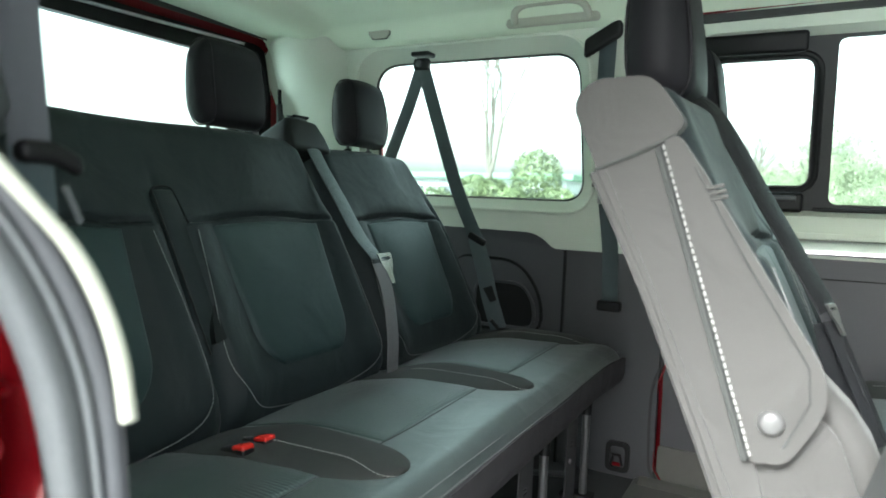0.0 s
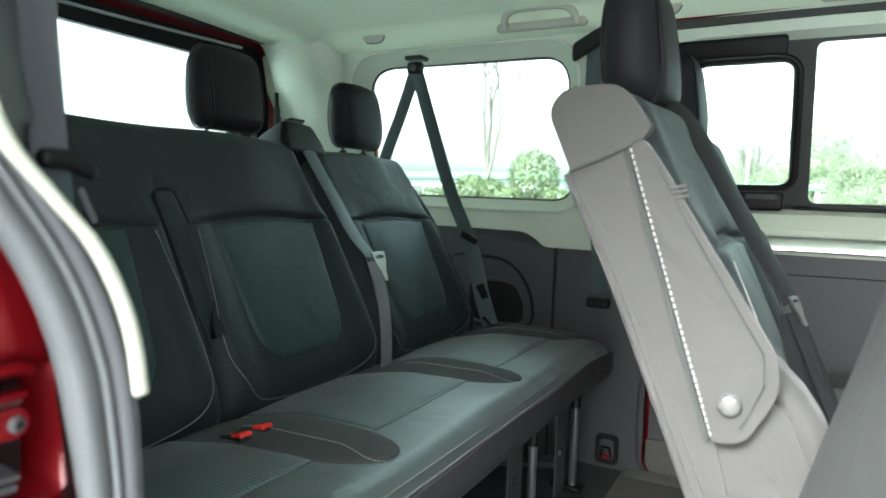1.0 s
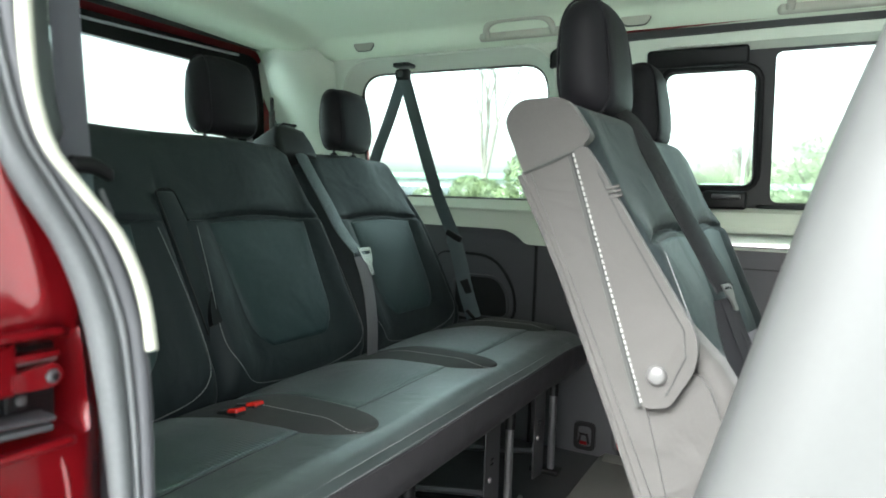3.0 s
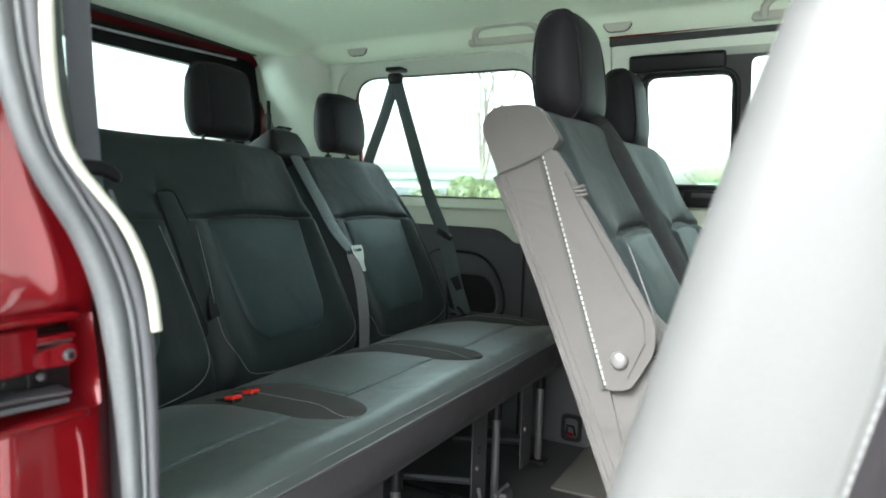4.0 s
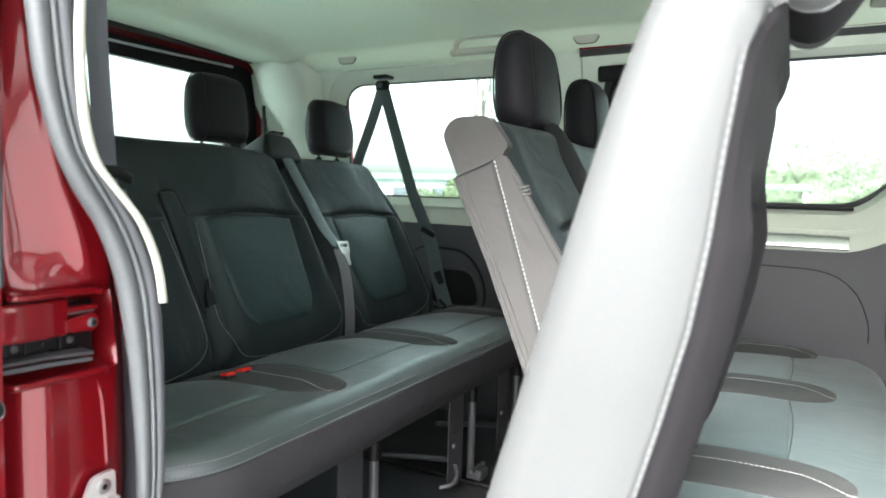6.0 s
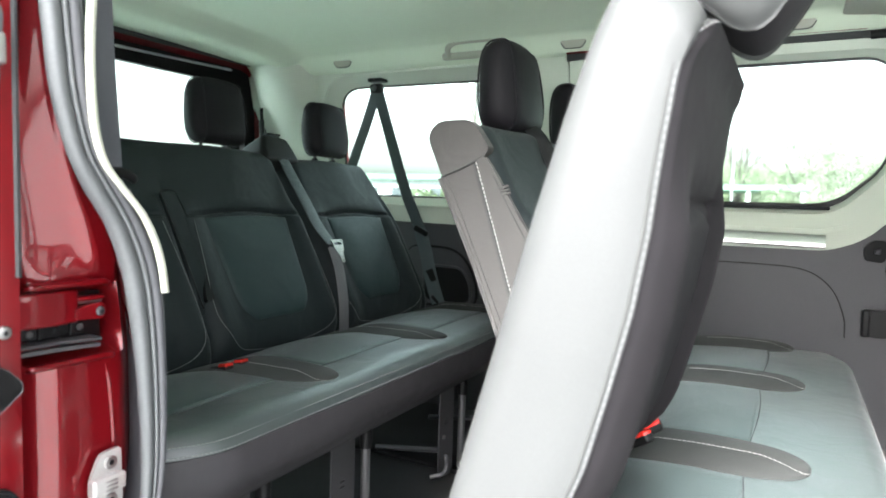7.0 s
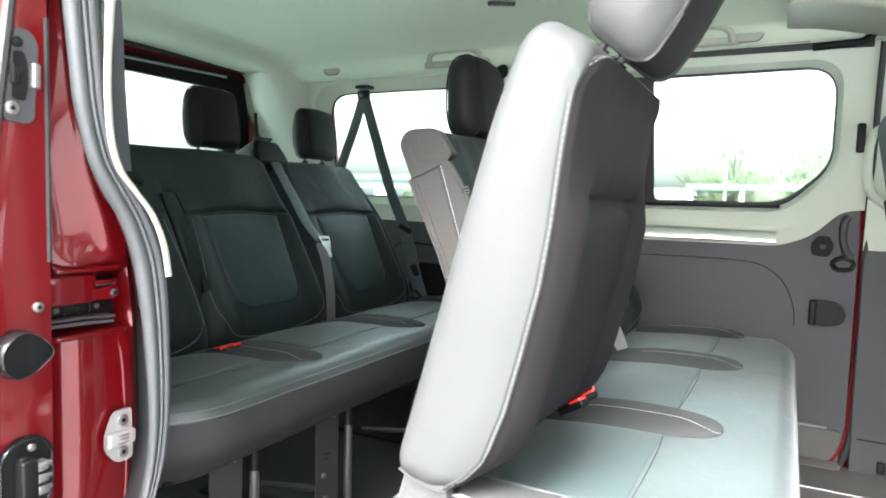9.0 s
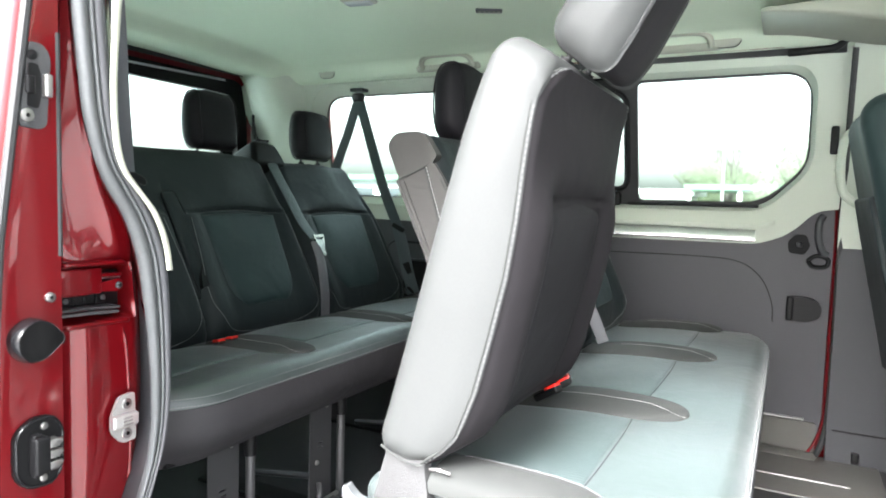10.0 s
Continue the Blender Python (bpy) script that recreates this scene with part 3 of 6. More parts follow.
part("roller_arm", tube(smooth_line([(0.63, 1.775, 1.795), (0.7, 1.76, 1.795), (0.75, 1.765, 1.8), (0.78, 1.77, 1.825)], 5), 0.011, 10), M_BLACK, rail)

pillar = thing("pillar_far", "cream upper and charcoal lower trim of the centre pillar", "pillar", kind="structure")
part("upper_trim", plate([(0.798, 1.21), (1.15, 1.21), (1.15, 1.83), (0.798, 1.83)], [], 0.03, lambda u, v, w: on_far(u, v, w - 0.02)), M_CREAM, pillar)
part("lower_trim", plate([(0.804, 0.44), (1.15, 0.44), (1.15, 1.212), (0.804, 1.212)], [], 0.03, lambda u, v, w: Vector((u, 1.905 + w, v))), M_DARKTRIM, pillar)
part("lower_joint", block((0.2, 0.006, 0.004), (0.92, 1.903, 0.636), 0.0015), M_BLACK, pillar)
part("floor_catch", block((0.022, 0.02, 0.035), (0.885, 1.9, 0.56), 0.006), M_BLACK, pillar)
part("door_seal", tube(smooth_line([on_far(0.803, 1.8, -0.015), on_far(0.803, 1.5, -0.015), on_far(0.806, 1.2, -0.015), on_far(0.808, 0.8, -0.015), on_far(0.8, 0.62, -0.015), on_far(0.77, 0.53, -0.015), on_far(0.7, 0.47, -0.015)], 6), 0.009, 8), M_BLACKRUBBER, pillar)
# Unseen; its window opening is enlarged to let in more light.
part("front_wall", plate([(1.15, 0.44), (2.2, 0.44), (2.2, 1.83), (1.15, 1.83)], [rounded([(1.2, 1.12), (2.15, 1.12), (1.98, 1.79), (1.2, 1.79)], 0.06)], 0.03, on_far), M_DARKTRIM, pillar)
handle = thing("grab_handle_pillar", "cream grab handle fixed upright on the centre pillar", "grab handle", pose(0.8, 1.84, 1.45), group="grab handles")
part("bar", tube(smooth_line([(0.835, 1.85, 1.565), (0.808, 1.815, 1.56), (0.79, 1.8, 1.53), (0.786, 1.798, 1.45), (0.795, 1.8, 1.385), (0.82, 1.82, 1.36), (0.845, 1.86, 1.345)], 6), 0.012, 12), M_CREAM, handle)
part("catch", block((0.022, 0.02, 0.085), (0.768, 1.838, 1.54), 0.006), M_BLACK, handle)
sill = thing("step_far", "taupe plastic door step beside the floor", "step", kind="structure")
part("tread", block((1.2, 0.36, 0.012), (0.35, 1.745, 0.53), 0.004), M_SILL, sill)
part("upstand", moved(pillow((1.02, 0.05, 0.03), 0.012, (6, 2, 1), 3), pose(0.27, 1.9, 0.53, 20, 0, 0)), M_SILL, sill)
part("nosing", block((0.34, 0.007, 0.005), (0.69, 1.692, 0.5375), 0.002), M_STEEL, sill, "bright nosing strip")

# tail end
rear = thing("wall_rear", "rear wall with the painted tailgate opening", "wall", kind="structure")


def on_rear(y, z, w=0.0):
    return Vector((-1.545 - w, y, z))


gate_hole = rounded([(0.2, 0.85), (1.875, 0.85), (1.838, 1.862), (0.22, 1.862)], [0.05, 0.05, 0.1, 0.1], 8)
part("trim", plate([(0.02, 0.45), (2.02, 0.45), (2.02, 1.95), (0.02, 1.95)], [gate_hole], 0.02, on_rear), M_CREAM, rear)
gl = [on_rear(y, z, -0.006) for y, z in gate_hole]
part("gate_seal", tube(gl + gl[:1], 0.011, 10), M_BLACKRUBBER, rear)
gate_in = rounded([(0.23, 0.88), (1.85, 0.88), (1.814, 1.842), (0.26, 1.842)], [0.05, 0.05, 0.09, 0.09], 8)
part("painted_jamb", ring_band(gate_hole, gate_in, lambda y, z: on_rear(y, z, 0.002), lambda y, z: on_rear(y, z, 0.045)), M_RED, rear, "dark red painted jamb")
tail = thing("tailgate", "closed tailgate with a large window in a black frame", "tailgate", pose(-1.68, 1.02, 0.9))
gate_glass = rounded([(0.32, 1.2), (1.775, 1.2), (1.765, 1.776), (0.325, 1.776)], [0.06, 0.06, 0.09, 0.09], 8)
part("inner_frame", plate(rounded([(0.1, 0.5), (1.94, 0.5), (1.94, 1.93), (0.1, 1.93)], 0.1), [gate_glass], 0.03, lambda y, z, w: Vector((-1.594 - w, y, z))), M_BLACK, tail)
part("pane", plate(rounded([(0.3, 1.18), (1.79, 1.18), (1.79, 1.792), (0.3, 1.792)], 0.08), [], 0.004, lambda y, z, w: Vector((-1.628 - w, y, z))), M_GLASS, tail).visible_shadow = False
part("top_strip", tube(smooth_line([(-1.582, 0.34, 1.806), (-1.582, 0.8, 1.812), (-1.582, 1.2, 1.818), (-1.582, 1.68, 1.8305)], 6), 0.0052, 8), M_STRIP, tail, "weather strip with reflected sky put into its grey")
part("gas_strut", tube([(-1.52, 1.79, 1.69), (-1.52, 1.8, 1.5)], 0.007), M_BLACK, tail)
part("strut_sleeve", tube([(-1.52, 1.792, 1.64), (-1.52, 1.8, 1.45)], 0.011), M_BLACKRUBBER, tail)

# near side, behind and before the open doorway, and the front
near_wall = thing("wall_near", "unseen near side body wall, closed to shade the rear bench", "wall", kind="structure")
# Unseen wall, left windowless to keep light off the rear bench.
part("inner_trim", plate([(-1.6, 0.5), (-0.36, 0.5), (-0.36, 1.84), (-1.6, 1.84)], [], 0.02, lambda u, v, w: on_near(u, v, w)), M_CREAM, near_wall)
part("outer_skin", plate([(-1.65, 0.45), (-0.33, 0.45), (-0.33, 1.9), (-1.65, 1.9)], [], 0.01, lambda u, v, w: on_near(u, v, 0.05 + w)), M_RED, near_wall)
# Unseen; window opening enlarged to bring light onto the middle bench.
part("front_wall", plate([(0.98, 0.44), (2.2, 0.44), (2.2, 1.84), (0.98, 1.84)], [rounded([(1.15, 1.12), (2.15, 1.12), (1.98, 1.79), (1.15, 1.79)], 0.06)], 0.04, lambda u, v, w: on_near(u, v, w)), M_DARKTRIM, near_wall)
part("sill", block((1.4, 0.1, 0.12), (0.3, 0.12, 0.46), 0.02), M_RED, near_wall)
part("header", block((1.5, 0.05, 0.06), (0.3, 0.19, 1.84), 0.015), M_CREAM, near_wall)
# Plain unseen wall added at the front, opened wide to light the middle bench.
front = thing("wall_front", "unseen plain front wall with a windscreen opening widened for light", "wall", kind="structure")
part("panel", plate([(0.05, 0.44), (2.0, 0.44), (2.0, 1.95), (0.05, 1.95)], [rounded([(0.16, 1.02), (1.88, 1.02), (1.8, 1.86), (0.24, 1.86)], 0.08)], 0.03, lambda y, z, w: Vector((2.2 + w, y, z))), M_DARKTRIM, front)

# rear jamb of the open doorway: painted pillar, seal, trim edge
JAMB = [(1.86, 0.128, 0.17), (1.75, 0.132, 0.178), (1.6, 0.141, 0.188), (1.49, 0.151, 0.196), (1.43, 0.158, 0.203), (1.37, 0.174, 0.218), (1.33, 0.193, 0.245), (1.29, 0.218, 0.27), (1.245, 0.236, 0.29),
        (1.195, 0.247, 0.302), (1.1, 0.259, 0.308), (0.983, 0.264, 0.308), (0.9, 0.254, 0.298), (0.83, 0.23, 0.276), (0.76, 0.205, 0.25), (0.66, 0.19, 0.235), (0.5, 0.185, 0.23)]


def jamb_at(z, c):
    for a, b in zip(JAMB, JAMB[1:]):
        if a[0] >= z >= b[0]:
            t = (a[0] - z) / (a[0] - b[0])
            return a[c] + (b[c] - a[c]) * t
    return JAMB[0][c] if z > JAMB[0][0] else JAMB[-1][c]


jamb = thing("door_jamb", "dark red painted door jamb with a grey rubber seal", "door jamb", pose(-0.28, 0.2, 0.5))
zs = [1.88 - 0.018 * i for i in range(77)]
rows = []
for z in zs:
    yi = jamb_at(z, 1) + 0.012
    low_k = ss(1.26, 1.2, z)
    pocket = ss(1.216, 1.206, z) * (1 - ss(1.136, 1.126, z))
    wide = yi - 0.098
    sec = []
    for i in range(27):
        s = i / 26
        y = 0.098 + wide * s
        x = -0.3 + 0.022 * ss(0.0, 0.16, s) * low_k + 0.036 * (1 - low_k) * (0.2 * ss(0.0, 0.1, s) + 0.8 * min(1.0, s / 0.62))
        x += (1 - low_k) * (0.003 * math.exp(-((s - 0.12) / 0.05) ** 2) + 0.003 * math.exp(-((s - 0.6) / 0.06) ** 2))
        x += -0.014 * ss(0.78, 0.92, s)
        x += 0.012 * low_k * ss(0.1, 0.3, s) * (1 - ss(0.7, 0.85, s))
        x -= 0.055 * pocket * ss(0.0, 0.08, s) * (1 - ss(0.72, 0.8, s))
        sec.append(Vector((x, y, z)))
    rows.append(sec + [Vector((-0.34, yi, z)), Vector((-0.34, 0.098, z))])
part("painted_pillar", loft(rows), M_RED, jamb, sharp=50)
def seal_edges(a):
    """Outer and inner edge of the slanting seal at one height of the jamb."""
    z = 1.325 + (a[0] - 1.325) * 0.906
    return Vector((-0.21, a[1] - 0.054, a[0])), Vector((-0.192, -0.475 + (a[2] + 0.475) * 0.906, z))


def band(k0, k1, bulge, back=0.003, entries=JAMB):
    """A rounded rubber band between two shares of the seal's width."""
    loops = []
    lo = [seal_edges(a) for a in entries]
    outs, ins = smooth_line([p for p, _ in lo], 5), smooth_line([q for _, q in lo], 5)
    for o, i in zip(outs, ins):
        d = i - o
        n = Vector((-d.y, d.x, 0)).normalized()
        n = -n if n.y > 0 else n
        m = 8
        face = [o + d * (k0 + (k1 - k0) * j / m) + n * bulge * math.sin(math.pi * j / m) ** 0.7 for j in range(m + 1)]
        loops.append(face + [o + d * k1 - n * back, o + d * k0 - n * back])
    return loft(loops)


part("seal_flange", band(0.14, 0.36, 0.0, 0.075), M_RED, jamb, sharp=60)
part("rubber_seal", band(0.0, 0.5, 0.008, 0.01), M_RUBBER, jamb, "grey rubber door seal", sharp=60)
part("seal_bead", band(0.49, 0.66, 0.004), M_RUBBER, jamb, sharp=60)
part("inner_seal_lip", band(0.655, 0.93, 0.002), M_DARKTRIM, jamb, sharp=60)
TRIM = [(1.86, 0.168), (1.75, 0.16), (1.66, 0.152), (1.585, 0.1455), (1.51, 0.139), (1.466, 0.1375), (1.42, 0.139), (1.385, 0.1435), (1.355, 0.154), (1.328, 0.176), (1.3, 0.2), (1.27, 0.216), (1.24, 0.2255), (1.2065, 0.2305)]
strip = []
for q in smooth_line([Vector((-0.185, y, z)) for z, y in TRIM], 5):
    h = 0.0052 + 0.0028 * ss(1.5, 1.62, q.z)
    strip.append([q + Vector((0.0035 * math.sin(a), -h + h * math.cos(a), 0)) for a in [2 * math.pi * i / 12 for i in range(12)]])
part("trim_edge", loft(strip), M_FITTING, jamb, "pale cream trim edge", sharp=60)
inner_rows = []
for q in smooth_line([seal_edges(a)[1] for a in JAMB], 4):
    inner_rows.append([Vector((-0.2, q.y - 0.008, q.z)), Vector((-0.196, q.y + 0.001, q.z)), Vector((-0.34, q.y + 0.05 + 0.058 * ss(1.33, 1.38, q.z), q.z)), Vector((-0.34, q.y + 0.03, q.z))])
part("inner_trim", loft(inner_rows), M_DARKTRIM, jamb)
# Black plates stand in for the shade inside the hinge pocket.
part("pocket_back_shade", block((0.004, 0.1, 0.066), (-0.331, 0.156, 1.172), 0.0015), M_BLACK, jamb)
part("pocket_end_shade", block((0.004, 0.05, 0.064), (-0.292, 0.187, 1.17), 0.0015), M_BLACK, jamb)


def pillar_x(y, z):
    """How far the painted pillar stands out at one point of its upper half."""
    k = (y - 0.098) / (jamb_at(z, 1) + 0.012 - 0.098)
    return -0.3 + 0.036 * (0.2 * ss(0.0, 0.1, k) + 0.8 * min(1.0, k / 0.62)) - 0.014 * ss(0.78, 0.92, k)


line = smooth_line([Vector((0, y, z)) for y, z in ((0.112, 1.86), (0.112, 1.55), (0.11, 1.44), (0.109, 1.36), (0.11, 1.3), (0.112, 1.25))], 6)
part("pressed_ridge", tube([Vector((pillar_x(q.y, q.z) - 0.001 - 0.004 * ss(0.75, 1.0, i / (len(line) - 1)), q.y, q.z)) for i, q in enumerate(line)], 0.0048, 12), M_RED, jamb)
for zc, yb in ((1.1245, 0.212), (1.2165, 0.206)):
    part("pressed_ledge", sweep(smooth_line([(-0.268, 0.108, zc), (-0.262, 0.12, zc), (-0.262, yb - 0.015, zc), (-0.268, yb, zc - 0.003)], 5), [(0.005 * math.cos(t), 0.0042 * math.sin(t)) for t in [2 * math.pi * i / 10 for i in range(10)]]), M_RED, jamb)
for pts in ([(-0.27, 0.2, 1.118), (-0.268, 0.207, 1.09), (-0.268, 0.212, 1.03), (-0.268, 0.215, 0.96), (-0.268, 0.214, 0.88), (-0.268, 0.206, 0.78), (-0.27, 0.195, 0.66)],):
    part("pressed_edge", tube(smooth_line(pts, 6), 0.0035, 8), M_RED, jamb)
arm = thing("hinge_arm", "dark red roller arm of the sliding door in its pocket", "hinge", pose(-0.29, 0.15, 1.18))
part("arm", pillow((0.014, 0.076, 0.041), 0.004, (2, 10, 3), 3, lambda v: Vector((-0.272 + v.x - 3.2 * v.y * v.y, 0.134 + v.y, 1.189 + v.z))), M_RED, arm, sharp=60)
part("lug", plate(rounded([(0.166, 1.172), (0.2, 1.17), (0.206, 1.18), (0.2, 1.191), (0.166, 1.186)], [0.004, 0.008, 0.009, 0.008, 0.004], 5), [], 0.01, lambda u, v, w: Vector((-0.276 + w, u, v))), M_RED, arm)
part("upper_lug", block((0.012, 0.04, 0.006), (-0.276, 0.186, 1.196), 0.002), M_RED, arm)
part("hinge_pin", tube([(-0.276, 0.168, 1.1925), (-0.276, 0.204, 1.1925)], 0.003, 10), M_STEEL, arm)
pv = part("pivot", disc((-0.267, 0.196, 1.1795), (1, 0, 0), 0.0058, 0.004, 20, 0.002), M_LEGMETAL, arm)
part("pivot_socket", disc((-0.2625, 0.196, 1.1795), (1, 0, 0), 0.0032, 0.001, 6), M_BLACK, pv)
cg = part("carriage", joined(block((0.02, 0.08, 0.017), (-0.292, 0.146, 1.1605), 0.003), block((0.006, 0.005, 0.016), (-0.281, 0.131, 1.1605), 0.001), block((0.006, 0.005, 0.016), (-0.281, 0.168, 1.1605), 0.001)), M_BLACK, arm)
for yc in (0.12, 0.15, 0.18):
    part("carriage_bolt", disc((-0.283, yc, 1.1605), (1, 0, 0), 0.0042, 0.003, 14), M_BLACK if yc == 0.15 else M_LEGMETAL, cg)
part("guide_plate", sweep([(-0.285, 0.1, 1.1485), (-0.285, 0.15, 1.1478), (-0.28, 0.198, 1.1455)], [(-0.016, -0.002), (0.016, -0.002), (0.018, 0.0015), (0.016, 0.002), (-0.016, 0.002)]), M_LEGMETAL, arm)
part("guide_lip", sweep([(-0.272, 0.1, 1.1412), (-0.27, 0.15, 1.1405), (-0.27, 0.196, 1.138)], [(-0.004, -0.0022), (0.004, -0.0022), (0.004, 0.0022), (-0.004, 0.0022)]), M_LEGMETAL, arm)
striker = thing("door_striker", "pale metal striker plate screwed to the red jamb", "striker", pose(-0.27, 0.205, 0.96))
part("plate", plate(rounded([(0.172, 0.95), (0.172, 0.975), (0.186, 1.005), (0.214, 1.007), (0.216, 0.93), (0.19, 0.928)], [0.008, 0.01, 0.008, 0.006, 0.006, 0.01], 4), [], 0.005, lambda y, z, w: Vector((-0.258 + w, y, z))), M_WHITEMETAL, striker)
ck = part("catch_block", pillow((0.014, 0.046, 0.022), 0.005, (2, 3, 2), 3, lambda v: Vector((-0.25 + v.x, 0.193 + v.y, 0.966 + v.z))), M_WHITEMETAL, striker)
for i in range(3):
    part("embossed_bar", block((0.002, 0.016, 0.0022), (-0.2425, 0.194, 0.9715 - 0.0055 * i), 0.0008), M_STEEL, ck)
for zc in (0.991, 0.943):
    sc = part("screw", disc((-0.2535, 0.199, zc), (1, 0, 0), 0.0085, 0.003, 20), M_STEEL, striker)
    part("screw_socket", disc((-0.2507, 0.199, zc), (1, 0, 0), 0.0036, 0.0008, 6), M_BLACK, sc)
# the open sliding door on the near side, behind the doorway
slid = thing("sliding_door_near", "open dark red sliding door standing behind the doorway", "door", pose(-0.7, 0.03, 0.5))
dwin = rounded([(-1.2, 1.32), (-0.45, 1.32), (-0.45, 1.76), (-1.2, 1.76)], 0.09)
rows = []


def door_y(z):
    return 0.129 * (z - 1.329) if z > 1.24 else -0.0115 - 0.05 * (1.24 - z)


for z in [1.86 - 0.04 * i for i in range(36)]:
    o = door_y(z)
    rows.append([Vector((-0.222, 0.077, z)), Vector((-0.222, 0.03 + o, z)), Vector((-0.224, 0.004 + o, z)), Vector((-0.232, -0.006 + o, z)), Vector((-0.26, -0.012 + o, z)), Vector((-0.4, -0.014 + o, z)),
                 Vector((-0.4, 0.077, z))])
part("front_edge", loft(rows), M_RED, slid, sharp=45)
part("skin", plate([(-1.3, 0.45), (-0.398, 0.45), (-0.398, 1.86), (-1.3, 1.86)], [dwin], 0.08, lambda u, v, w: Vector((u, -0.014 + door_y(v) + w, v))), M_RED, slid)
part("pane", plate(rounded([(-1.22, 1.3), (-0.43, 1.3), (-0.43, 1.78), (-1.22, 1.78)], 0.09), [], 0.004, lambda u, v, w: Vector((u, 0.03 + door_y(v) + w, v))), M_GLASS, slid).visible_shadow = False
part("edge_rubber", tube([Vector((-0.22, 0.005 + door_y(z), z)) for z in [1.86 - 0.06 * i for i in range(24)]], 0.0065, 8), M_BLACKRUBBER, slid, "black rubber edge strip")
part("edge_rubber", tube([Vector((-0.224, 0.0765, z)) for z in [1.535 - 0.05 * i for i in range(7)]], 0.004, 8), M_BLACKRUBBER, slid)
lt = part("latch_plate", plate(rounded([(0.021, 1.406), (0.05, 1.404), (0.0575, 1.41), (0.064, 1.5), (0.055, 1.514), (0.036, 1.516), (0.03, 1.47)], [0.008, 0.006, 0.01, 0.012, 0.01, 0.006, 0.01], 5), [], 0.005, lambda y, z, w: Vector((-0.222 + w, y, z))), M_LEGMETAL, slid)
part("latch_mouth", plate(rounded([(0.032, 1.432), (0.046, 1.43), (0.05, 1.447), (0.05, 1.474), (0.046, 1.488), (0.034, 1.488)], 0.004, 4), [], 0.002, lambda y, z, w: Vector((-0.2175 + w, y, z))), M_BLACK, lt)
part("latch_claw", block((0.012, 0.01, 0.03), (-0.213, 0.0565, 1.461), 0.003), M_STEEL, lt)
part("latch_pawl", block((0.006, 0.012, 0.024), (-0.2155, 0.036, 1.46), 0.003), M_BLACK, lt)
for yc, zc, r in ((0.0315, 1.4205, 0.0085), (0.0385, 1.498, 0.0065)):
    sc = part("latch_screw", disc((-0.2172, yc, zc), (1, 0, 0), r, 0.003, 18), M_STEEL if r > 0.007 else M_BLACK, lt)
    part("screw_socket", disc((-0.2145, yc, zc), (1, 0, 0), 0.003, 0.0008, 6), M_BLACK, sc)
sc = part("screw", disc((-0.222, 0.06, 1.18), (1, 0, 0), 0.0068, 0.005, 18), M_STEEL, slid)
part("screw_socket", disc((-0.2173, 0.06, 1.18), (1, 0, 0), 0.0028, 0.0008, 6), M_BLACK, sc)
cup = rounded([(0.003, 1.115), (0.02, 1.096), (0.042, 1.1), (0.069, 1.122), (0.068, 1.132), (0.05, 1.152), (0.028, 1.158), (0.004, 1.142)], [0.016, 0.016, 0.014, 0.006, 0.008, 0.016, 0.018, 0.016], 5)


def cup_ring(k, x, dy=0.0):
    return [Vector((x, 0.036 + (y - 0.036) * k + dy, 1.127 + (z - 1.127) * k)) for y, z in cup]


bf = part("buffer_rim", loft([cup_ring(1.0, -0.223), cup_ring(1.0, -0.212), cup_ring(0.97, -0.203), cup_ring(0.92, -0.1985), cup_ring(0.86, -0.1995, 0.001)], True, False), M_SATINBLACK, slid, "dark plastic buffer cup")
part("buffer_bowl", loft([cup_ring(0.87, -0.199, 0.001), cup_ring(0.76, -0.205, 0.003), cup_ring(0.66, -0.2165, 0.007), cup_ring(0.5, -0.2215, 0.012)]), M_GLOSSBLACK, bf)
cp = part("contact_plate", plate(rounded([(0.006, 0.945), (0.022, 0.925), (0.058, 0.922), (0.073, 0.94), (0.074, 1.0), (0.06, 1.02), (0.03, 1.022), (0.006, 1.004)], 0.013, 5), [], 0.006, lambda y, z, w: Vector((-0.222 + w, y, z))), M_BLACK, slid)
pr = rounded([(0.009, 0.946), (0.024, 0.928), (0.056, 0.925), (0.07, 0.941), (0.071, 0.999), (0.058, 1.017), (0.031, 1.019), (0.009, 1.003)], 0.013, 5)
part("plate_rim", tube([Vector((-0.2155, y, z)) for y, z in pr] + [Vector((-0.2155, *pr[0]))], 0.002, 6), M_SATINBLACK, cp)
part("contact_block", joined(block((0.02, 0.02, 0.05), (-0.209, 0.036, 0.971), 0.003), block((0.012, 0.012, 0.058), (-0.211, 0.033, 0.971), 0.002)), M_BLACK, cp)
for zc in (0.954, 0.969, 0.984):
    pn = part("contact_pin", block((0.016, 0.016, 0.0115), (-0.208, 0.052, zc), 0.0025), M_STEEL, cp)
    part("pin_tip", disc((-0.208, 0.06, zc), (0.3, 1, 0), 0.004, 0.006, 12), M_STEEL, pn)
for yc, zc in ((0.046, 1.007), (0.044, 0.936)):
    part("contact_screw", disc((-0.216, yc, zc), (1, 0, 0), 0.005, 0.003, 12), M_STEEL, cp)
